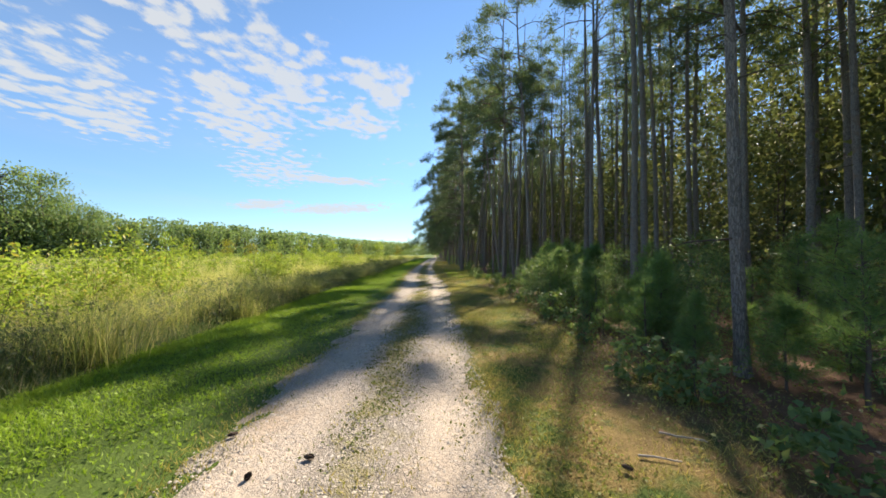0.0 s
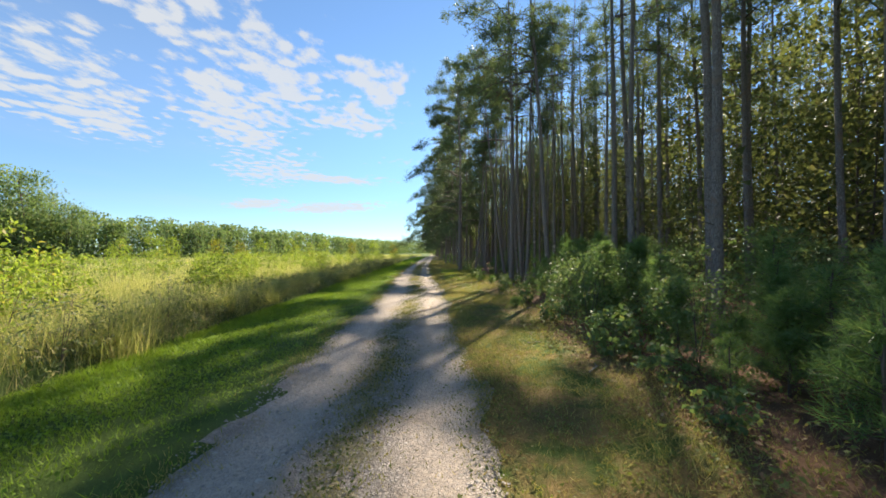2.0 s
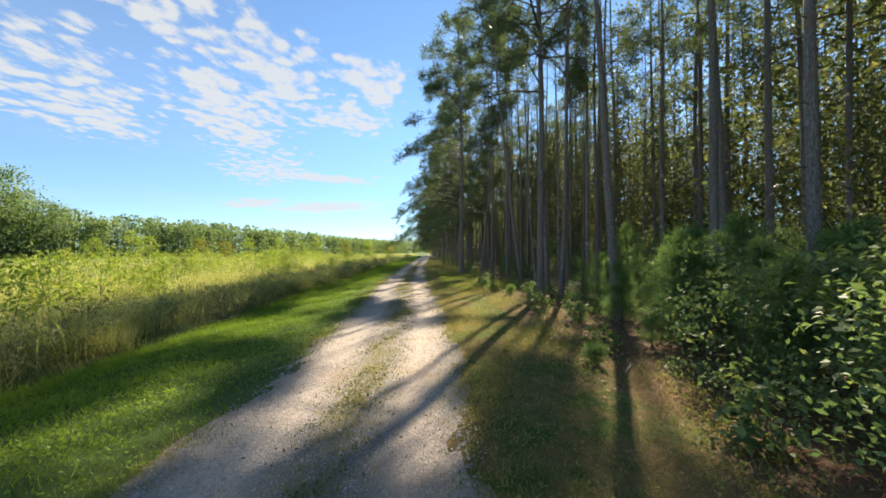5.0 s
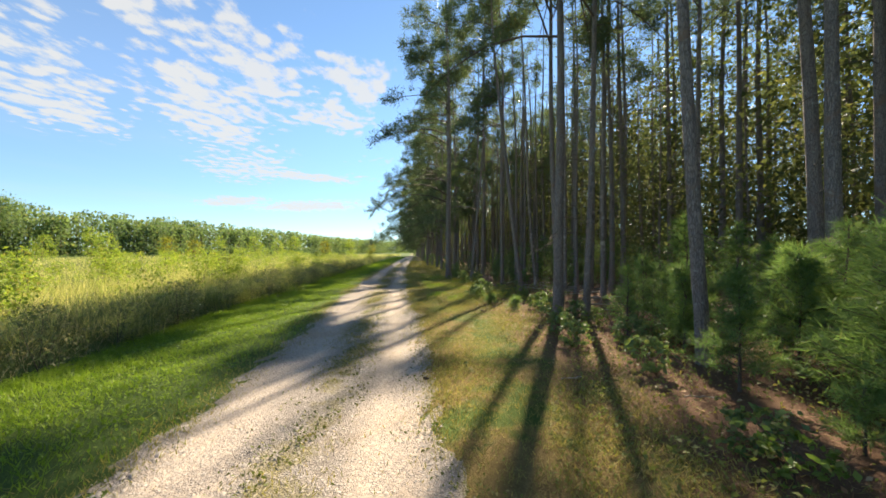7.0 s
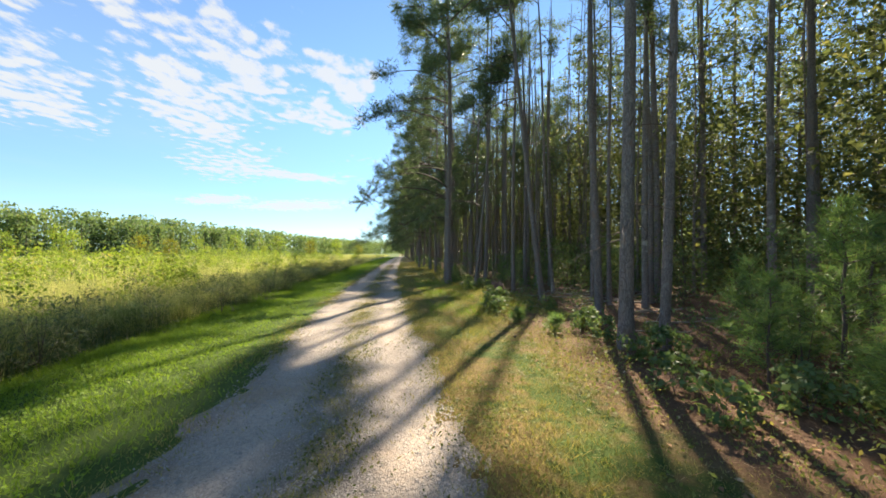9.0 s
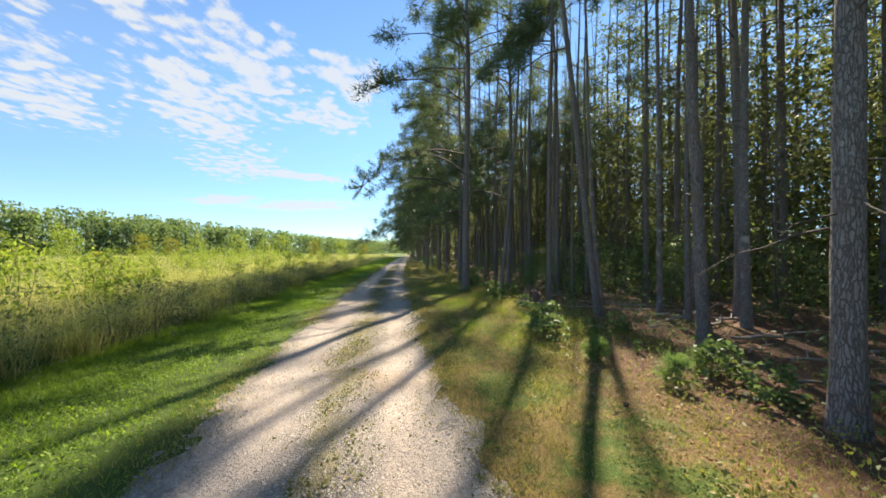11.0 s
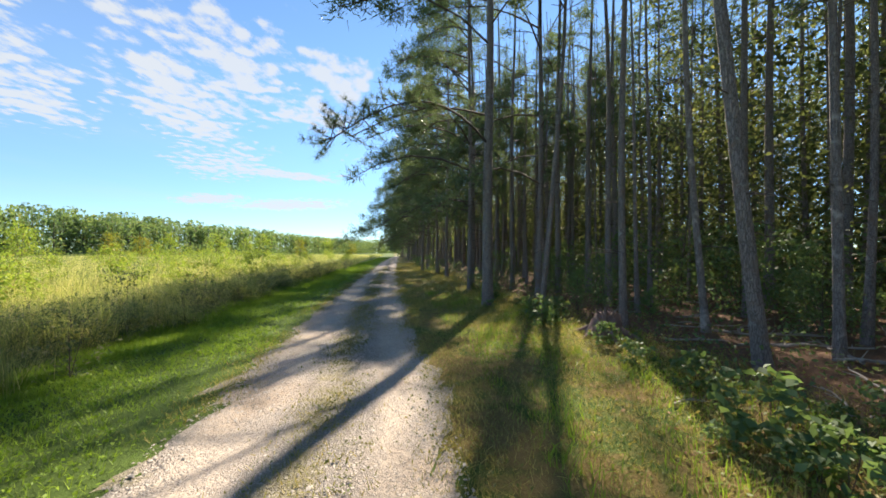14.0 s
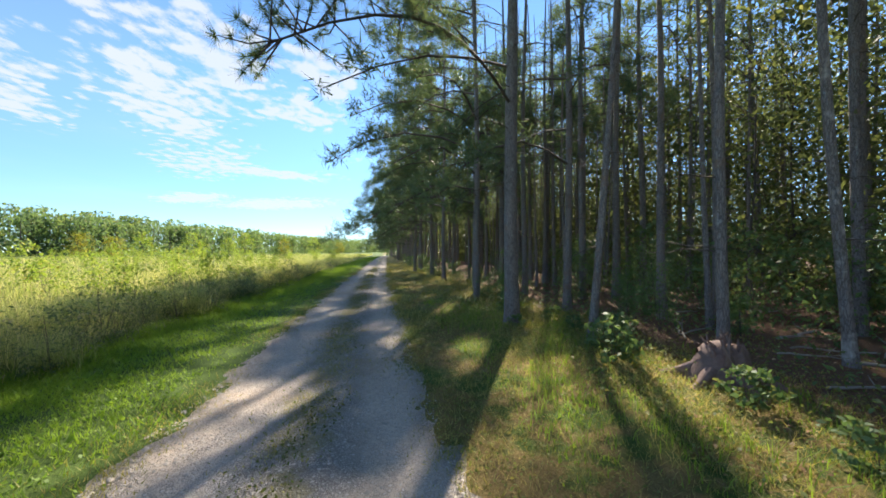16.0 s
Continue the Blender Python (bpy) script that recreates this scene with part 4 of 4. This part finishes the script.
def tussocks():
    """Clumps of long arching grass along the edge of the meadow."""
    rng = np.random.default_rng(35)
    meshes = []
    for i in range(3):
        n = 420
        at = np.concatenate([rng.normal(0, 0.24, (n, 2)), np.zeros((n, 1))], 1)
        v, f = blades(at, 0.85, 0.009, rng, 0.5, 0.8)
        meshes.append(mesh_of("grass_tussock", v, f, GRASS_TALL))
    for i, y in enumerate(np.arange(2.0, 52, 1.0)):
        x = -5.7 + rng.normal(0, 0.45)
        py = y + rng.uniform(-0.5, 0.5)
        ob = tagged(new("grass_tussock", meshes[i % 3]), "tussock of long arching pale grass at the meadow's edge", "grass", "tussocks at the meadow's edge")
        ob.matrix_basis = pose(x, py, float(ground_z(np.array(x), np.array(py))) - 0.01, 0, 0, rng.uniform(0, 360))
        k = rng.uniform(0.6, 1.05)
        ob.scale = (k, k, k)


tussocks()


def scatter(rng, n, x0, x1, y0, y1):
    return rng.uniform(x0, x1, n), rng.uniform(y0, y1, n)


def on_ground(x, y):
    return np.stack([x, y, ground_z(x, y) - 0.005], 1)


def stuff(name, v, f, mat, label, category):
    return tagged(new(name, mesh_of(name, v, f, mat)), label, category, kind="stuff")


def meadow_stuff():
    rng = np.random.default_rng(41)
    # tall grass: dense by the mown strip, coarser further out
    sets = []
    for n, x0, x1, y0, y1, h, w in ((85000, -13, -5.4, -3, 36, 0.7, 0.011), (42000, -30, -11, -3, 60, 0.72, 0.026), (22000, -14, -5.4, 34, 75, 0.8, 0.028), (30000, -80, -24, 0, 130, 0.85, 0.07), (20000, -45, -5.5, 60, 220, 0.85, 0.08)):
        x, y = scatter(rng, n, x0, x1, y0, y1)
        keep = wave(x * 0.5, y * 0.45, 7.0) + rng.normal(0, 0.4, n) > -0.3
        x, y = x[keep], y[keep]
        sets.append(spikes(on_ground(x, y), h * np.clip(0.9 + 0.4 * wave(x * 0.4, y * 0.4, 3.0), 0.4, 1.4), w, rng, 0.3))
    stuff("meadow_grass", *joined(sets), GRASS_TALL, "tall sunlit meadow grass gone yellow and tan", "grass")
    sets = []
    for n, x0, x1, y0, y1, size, h in ((20000, -9, -4.75, -2, 40, 0.055, 0.6), (18000, -26, -8, -2, 60, 0.075, 0.8), (16000, -85, -20, 0, 140, 0.2, 1.0), (12000, -40, -4.9, 40, 200, 0.18, 0.85)):
        x, y = scatter(rng, n, x0, x1, y0, y1)
        top = h * np.clip(0.75 + 0.5 * wave(x * 0.7, y * 0.6, 1.0), 0.3, 1.4) * np.clip((-4.55 - x) / 0.8, 0.2, 1)
        at = on_ground(x, y)
        at[:, 2] += top * np.sqrt(rng.uniform(0.02, 1, n))
        sets.append(leaves(at, size * 1.2, rng, 0.2, 0.25))
    stuff("meadow_weeds", *joined(sets), WEED, "green leafy weeds growing through the meadow grass", "weeds")
    n = 46000
    y = -2 + rng.beta(1.0, 1.5, n) * 46
    x = -4.75 - rng.beta(1.1, 1.8, n) * 3.4
    keep = wave(x * 1.2, y * 1.0, 4.0) + rng.normal(0, 0.3, n) > -0.2
    x, y = x[keep], y[keep]
    top = 0.7 * np.clip(0.8 + 0.5 * wave(x * 0.9, y * 0.8, 2.0), 0.35, 1.4) * np.clip((-4.5 - x) / 0.9, 0.3, 1)
    stuff("meadow_stalks", *spikes(on_ground(x, y), top, 0.012, rng, 0.38), WEED, "grey-green stalks of weeds crowding the meadow's edge", "weeds")
    # mown strip beside the track
    sets = []
    for n, y0, y1, h, w in ((100000, -2, 30, 0.085, 0.011), (45000, 28, 55, 0.1, 0.018), (22000, 50, 130, 0.12, 0.05)):
        y = rng.uniform(y0, y1, n)
        x = road_x(y) - 1.08 - np.sqrt(rng.uniform(0, 1, n)) * 3.0
        keep = wave(x * 2.2, y * 2.0, 9.0) + (road_x(y) - 1.12 - x) * 0.8 + rng.normal(0, 0.3, n) > 0.1
        x, y = x[keep], y[keep]
        tall = np.clip(0.8 + 0.45 * wave(x * 1.5, y * 1.5, 6.0) + 0.9 * np.clip(-4.0 - x, 0, 1), 0.4, 2.0)
        sets.append(spikes(on_ground(x, y), h * tall, w, rng, 0.55))
    n = 62000
    y = -1 + rng.beta(1.0, 1.4, n) * 36
    x = road_x(y) - 1.15 - rng.uniform(0, 1, n) ** 0.6 * 3.1
    keep = wave(x * 1.9, y * 1.7, 11.0) + rng.normal(0, 0.3, n) > -0.15
    x, y = x[keep], y[keep]
    at = on_ground(x, y)
    at[:, 2] += 0.012 + 0.07 * np.clip(0.5 + 0.6 * wave(x * 3.1, y * 2.7, 2.0), 0.05, 1.2) * rng.uniform(0.3, 1, len(x))
    stuff("clover", *leaves(at, 0.034, rng, 0.6, 0.8), GRASS, "small rounded clover leaves thick in the mown strip", "clover")
    stuff("mown_grass", *joined(sets), GRASS, "short bright green mown grass strip beside the track", "grass")


meadow_stuff()


def verge_stuff():
    rng = np.random.default_rng(51)
    sets = []
    for n, y0, y1, h, w in ((110000, -1, 34, 0.075, 0.008), (22000, 32, 75, 0.11, 0.022)):
        y = rng.uniform(y0, y1, n)
        x = road_x(y) + 1.1 + rng.beta(1.2, 1.6, n) * np.where(y > 24, 5.2, 3.4)
        keep = wave(x * 1.1, y * 0.9, 12.0) + rng.normal(0, 0.35, n) + 0.5 * (y > 24) - 0.5 * np.clip(x - 2.6 - 2.0 * (y > 24), 0, 2) > -0.3
        x, y = x[keep], y[keep]
        tall = np.clip(0.8 + 0.7 * wave(x * 0.9, y * 0.9, 2.0) + 0.8 * (y > 24) * np.clip(x - 1.4, 0, 1), 0.4, 2.6)
        sets.append(spikes(on_ground(x, y), h * tall, w, rng, 0.75))
    n = 60000
    y = 1 + rng.beta(1.0, 1.3, n) * 36
    x = road_x(y) + 1.15 + rng.beta(1.1, 1.5, n) * np.where(y > 23, 4.6, 2.8)
    keep = wave(x * 1.7, y * 1.4, 3.0) + 0.5 * wave(x * 5, y * 4, 7.0) + rng.normal(0, 0.2, n) > 0.0
    x, y = x[keep], y[keep]
    at = on_ground(x, y)
    at[:, 2] += 0.015 + rng.uniform(0, 0.06, len(x)) * np.clip(0.7 + wave(x * 3, y * 3, 5.0), 0.2, 1.6)
    stuff("verge_herbs", *leaves(at, 0.032, rng, 0.5, 0.5), VERGE_HERB, "small green herbs mottling the verge beside the track", "herbs")
    n = 16000
    y = rng.uniform(23.5, 36, n)
    x = 0.9 + rng.beta(1.2, 1.5, n) * 4.2
    keep = wave(x * 1.6, y * 1.4, 4.0) + rng.normal(0, 0.25, n) > 0.0
    x, y = x[keep], y[keep]
    stuff("lush_verge_grass", *blades(on_ground(x, y), 0.14 * np.clip(0.8 + 0.6 * wave(x * 2, y * 2, 1.0), 0.4, 1.5), 0.009, rng, 0.5, 0.6), GRASS, "longer green grass in tussocks under the pines' edge", "grass")
    # the middle strip and the ragged rims of the track
    for n, u, spread in ((40000, 0.02, 0.24), (36000, 1.22, 0.24), (32000, -1.25, 0.18)):
        y = rng.uniform(-1, 60, n) ** 1.0
        x = road_x(y) + u + rng.normal(0, spread, n)
        keep = wave(x * 1.3, y * 1.2, 15.0) + rng.normal(0, 0.25, n) > 0.0
        x, y = x[keep], y[keep]
        sets.append(spikes(on_ground(x, y) + np.array([0, 0, 0.012]), 0.055, 0.009, rng, 0.6))
    stuff("verge_grass", *joined(sets), GRASS_DRY, "thin dry grass on the verge and along the track's middle", "grass")
    n = 30000
    y = 1 + rng.beta(1.0, 1.5, n) * 45
    u = np.where(rng.random(n) < 0.7, rng.normal(0.02, 0.2, n), rng.normal(1.2, 0.2, n))
    x = road_x(y) + u
    keep = wave(x * 2.1, y * 1.6, 5.0) + 0.5 * wave(x * 6, y * 5, 2.0) + rng.normal(0, 0.2, n) + 0.35 * ((y > 3.5) & (y < 10)) > 0.12
    x, y = x[keep], y[keep]
    at = on_ground(x, y)
    at[:, 2] += 0.022 + rng.uniform(0, 0.03, len(x))
    stuff("track_weeds", *leaves(at, 0.036, rng, 0.5, 0.5), TRACK_WEED, "flat green weeds in patches along the track's middle", "weeds")
    n = 26000
    x = 2.0 + rng.beta(1.1, 2.2, n) * 9
    y = rng.uniform(-1, 42, n)
    a = rng.uniform(0, 6.28, n)
    at = on_ground(x, y) + np.array([0, 0, 0.012])
    d = np.stack([np.cos(a), np.sin(a), rng.normal(0, 0.15, n)], 1) * rng.uniform(0.05, 0.12, (n, 1))
    s = np.stack([-np.sin(a), np.cos(a), np.zeros(n)], 1) * 0.003
    v = np.stack([at - s, at + s, at + d], 1).reshape(-1, 3)
    stuff("needle_litter", v, np.arange(3 * n).reshape(-1, 3), LITTER, "fallen brown pine needles on the wood's floor", "litter")
    x, y = 2.0 + rng.beta(1.0, 2.0, 5000) * 9, rng.uniform(-1, 42, 5000)
    at = on_ground(x, y) + np.array([0, 0, 0.02])
    stuff("fallen_leaves", *leaves(at, 0.06, rng, 0.75, 0.6), LITTER, "dry brown leaves lying among the pine needles", "litter")
    # loose stones
    n = 42000
    y = rng.uniform(0.5, 33, n)
    u = np.where(rng.random(n) < 0.45, rng.normal(-0.95, 0.25, n), np.where(rng.random(n) < 0.5, rng.normal(1.12, 0.14, n), rng.uniform(-1.1, 1.1, n)))
    u = np.where((u < -1.25) | (u > 1.2), rng.uniform(-1.2, 1.15, n), u)
    x = road_x(y) + u + rng.normal(0, 0.03, n)
    r = rng.gamma(2.2, 0.0026, n)[:, None, None] + 0.003
    base = np.array([[1, 0, 0], [0, 1, 0], [-1, 0, 0], [0, -1, 0], [0, 0, 0.75]], float)
    v = base[None] * (1 + rng.normal(0, 0.22, (n, 5, 1))) * r
    ang = rng.uniform(0, 6.28, n)
    c, s = np.cos(ang)[:, None], np.sin(ang)[:, None]
    v = np.stack([v[..., 0] * c - v[..., 1] * s, v[..., 0] * s + v[..., 1] * c, v[..., 2]], -1)
    v = v + np.stack([x, y, ground_z(x, y) + 0.013], 1)[:, None]
    f = np.array([[0, 1, 4], [1, 2, 4], [2, 3, 4], [3, 0, 4]])
    f = (f[None] + np.arange(n)[:, None, None] * 5).reshape(-1, 3)
    stuff("loose_gravel", v.reshape(-1, 3), f, STONE, "loose grey gravel stones lying on the track", "gravel")


verge_stuff()


def far_woods():
    """The wood that closes the meadow, and the wood beyond the pines."""
    rng = np.random.default_rng(61)
    line_y = np.array([90, 141, 195, 300, 460, 700.0])
    line_x = np.array([-175, -146, -122, -100, -72, -40.0])
    near, far, poles = [], [], []
    for i in range(660):
        y = 95 + 560 * rng.random() ** 1.7
        row = rng.integers(0, 4)
        x = np.interp(y, line_y, line_x) - row * 6 + rng.normal(0, 3)
        h = rng.uniform(14, 16.5) + row * 1.6
        n = 170 if y < 260 else 80
        z = rng.uniform(0.0, 1, n) ** 0.8
        r = (2.6 + 1.5 * rng.random()) * np.sqrt(np.clip(1.05 - (1.7 * z - 0.95) ** 2, 0.06, 1)) * np.sqrt(rng.uniform(0.2, 1, n))
        a = rng.uniform(0, 6.28, n)
        (near if y < 260 else far).append(np.stack([x + r * np.cos(a), y + r * np.sin(a), z * h], 1))
        poles.append(tube(np.array([[x, y, -0.1], [x, y, h * 0.5], [x, y, h * 0.9]]), (0.2, 0.15, 0.05), 4))
    for i in range(240):
        x, y = rng.uniform(-75, 30), rng.uniform(470, 620)
        h, n = rng.uniform(15, 21), 60
        far.append(np.stack([x + rng.normal(0, 2.6, n), y + rng.normal(0, 2.6, n), rng.uniform(0.05, 1, n) * h], 1))
    y = rng.uniform(85, 480, 9000)
    near.append(np.stack([np.interp(y, line_y, line_x) + rng.uniform(-4, 9, 9000), y, rng.uniform(0, 1, 9000) ** 1.5 * 6], 1))
    v, f = joined([leaves(np.concatenate(near), 1.12, rng, 0.3, 0.8), leaves(np.concatenate(far), 1.7, rng, 0.3, 0.8)])
    stuff("far_wood_foliage", v, f, LEAF_FAR, "far green wood closing the meadow", "trees")
    stuff("far_wood_trunks", *joined(poles), TWIG, "far tree trunks in the wood's edge", "trees")
    n, k = 370000, 3000
    c = np.stack([13.5 + rng.beta(1.0, 1.5, k) * 26, rng.uniform(-8, 98, k), rng.beta(1.0, 1.7, k) * 20], 1)
    p = c[rng.integers(0, k, n)] + rng.normal(0, 1.0, (n, 3)) * np.array([1.1, 1.1, 0.7])
    p[:, 2] = np.maximum(p[:, 2], 0.02)
    p = p[~cut_for_sun(p, rng, 0.85)]
    stuff("deep_wood_foliage", *shards(p, 0.28, rng), LEAF_WOOD, "dense yellow-green foliage deep in the wood", "trees")
    n = 26000
    x, y = rng.uniform(8, 60, n), rng.uniform(75, 150, n)
    stuff("hind_wood_foliage", *leaves(np.stack([x, y, rng.uniform(0, 1, n) ** 1.3 * 14], 1), 0.8, rng, 0.3, 0.6), LEAF_WOOD, "yellow-green leaves of the wood's far undergrowth", "trees")
    n = 16000
    x, y = rng.uniform(-2, 30, n), rng.uniform(150, 175, n)
    stuff("end_wood_foliage", *leaves(np.stack([x + 3, y, rng.uniform(0, 1, n) * 18], 1), 0.7, rng, 0.3, 0.6), LEAF_FAR, "foliage of the wood where the track leads", "trees")


far_woods()


# ---- small things on the ground ----
def fallen_branches():
    rng = np.random.default_rng(71)
    spots = [(2.15, 3.0, 0.35), (1.75, 2.7, 0.3), (7.0, 26.2, 2.2), (8.2, 25.9, 2.8), (6.4, 25.5, 1.5), (6.2, 23.4, 1.2), (7.4, 24.2, 2.4), (9.0, 27.4, 3.0), (7.6, 28.6, 2.2), (4.4, 25.2, 0.9), (3.0, 25.6, 0.7), (5.6, 28.2, 1.2), (6.8, 27.9, 1.6),
             (2.3, 8.0, 0.4), (3.0, 13.4, 0.5), (3.6, 15.7, 0.35), (5.7, 21.8, 1.4), (6.9, 22.7, 1.8), (4.9, 25.6, 0.8), (8.8, 22.8, 2.0), (2.4, 16.3, 0.3), (1.9, 9.4, 0.25), (6.0, 31.4, 1.3), (7.9, 30.6, 1.8)]
    spots += [(rng.uniform(6, 12), rng.uniform(20, 34), rng.uniform(0.6, 2.2)) for _ in range(30)]
    for x, y, ln in spots:
        a = rng.uniform(-0.5, 0.9)
        s = np.linspace(-0.5, 0.5, 7)
        p = np.stack([s * ln * math.cos(a), s * ln * math.sin(a) + rng.normal(0, 0.03 * ln, 7), 0.02 + 0.012 * ln + np.abs(rng.normal(0, 0.012 * ln, 7))], 1)
        p[:, 2] += ground_z(x + p[:, 0], y + p[:, 1]) - ground_z(np.array(x), np.array(y))
        pieces = [tube(p, (0.006 + 0.011 * ln) * (1 - 0.5 * (s + 0.5)), 6, 0.06, rng)]
        for _ in range(int(1 + ln * 2)):
            q = p[rng.integers(1, 6)]
            w = np.array([math.cos(a + rng.choice((-0.8, 0.8))), math.sin(a + rng.choice((-0.8, 0.8))), rng.uniform(0.0, 0.35)]) * rng.uniform(0.1, 0.3) * ln
            pieces.append(tube(np.stack([q, q + w * 0.6, q + w]), (0.005 + 0.003 * ln, 0.004 + 0.002 * ln, 0.002), 4))
        ob = tagged(new("fallen_branch", mesh_of("fallen_branch", *joined(pieces), DEADWOOD, True)), "bare weathered grey branch lying on the needle litter", "branch", "fallen branches")
        ob.matrix_basis = pose(x, y, float(ground_z(np.array(x), np.array(y))))


def pine_cones():
    rng = np.random.default_rng(72)
    pieces = []
    for k in range(9):
        t = k / 8
        r = 0.032 * math.sin(0.35 + 2.5 * t) ** 0.8
        for j in range(8):
            a = j * 0.785 + k * 0.4
            c, s = math.cos(a), math.sin(a)
            o = np.array([c * r * 0.5, s * r * 0.5, 0.09 * t])
            tip = np.array([c * r, s * r, 0.09 * t + 0.012])
            side = np.array([-s, c, 0]) * 0.009
            pieces.append((np.stack([o - side * 0.6, o + side * 0.6, tip + side, tip - side]), np.array([[0, 1, 2, 3]])))
    core = tube(np.array([[0, 0, -0.004], [0, 0, 0.03], [0, 0, 0.07], [0, 0, 0.098]]), (0.012, 0.02, 0.016, 0.004), 8)
    me = mesh_of("pine_cone", *joined(pieces + [core]), CONE)
    for x, y in ((-1.7, 3.1), (-1.33, 2.6), (-1.0, 2.75), (1.4, 2.6), (0.6, 16.4), (2.2, 21.2), (0.2, 24.2)):
        ob = tagged(new("pine_cone", me), "dark brown open pine cone lying on the gravel", "pine cone", "fallen pine cones")
        ob.matrix_basis = pose(x, y, float(ground_z(np.array(x), np.array(y))) + 0.04, 90, 0, rng.uniform(0, 360))
        ob.scale = (0.75, 0.75, 0.75)


def root_stump():
    """The torn, weathered stump beside the pine."""
    rng = np.random.default_rng(73)
    stump = tagged(new("stump"), "weathered reddish-brown rotten stump with splintered edges in grass", "stump")
    z = np.array([-0.1, 0.0, 0.12, 0.26, 0.36, 0.41])
    path = np.stack([0.04 * np.sin(z * 6), 0.03 * np.cos(z * 5), z], 1)
    pieces = [tube(path, (0.34, 0.3, 0.25, 0.22, 0.17, 0.02), 18, 0.09, rng)]
    part_of("stump_body", mesh_of("stump_body", *joined(pieces), STUMPWOOD), stump)
    spl = []
    for i in range(26):
        a = rng.uniform(0, 6.28)
        r = rng.uniform(0.08, 0.24)
        p = np.array([r * math.cos(a), r * math.sin(a), 0.22])
        spl.append(tube(np.stack([p, p + np.array([0, 0, 0.13]) + rng.normal(0, 0.02, 3), p + np.array([0, 0, rng.uniform(0.16, 0.3)]) + rng.normal(0, 0.04, 3)]), (0.035, 0.025, 0.004), 5))
    tagged(part_of("splintered_rim", mesh_of("splintered_rim", *joined(spl), STUMPWOOD), stump), kind="stuff")
    for i in range(6):
        a = i * 1.05 + 0.3
        d = np.array([math.cos(a), math.sin(a), 0])
        s = np.linspace(0, 1, 6)
        p = d * (0.18 + 0.45 * s)[:, None] + np.array([0, 0, 1.0]) * (0.14 * (1 - s) ** 1.5 - 0.03 * s)[:, None]
        part_of("root", mesh_of("root", *tube(p, 0.07 * (1 - 0.75 * s), 7, 0.08, rng), STUMPWOOD, True), stump)
    stump.matrix_basis = pose(4.0, 28.75, float(ground_z(np.array(4.0), np.array(28.75))))
    stump.scale = (1.25, 1.25, 1.2)


fallen_branches()
pine_cones()
root_stump()
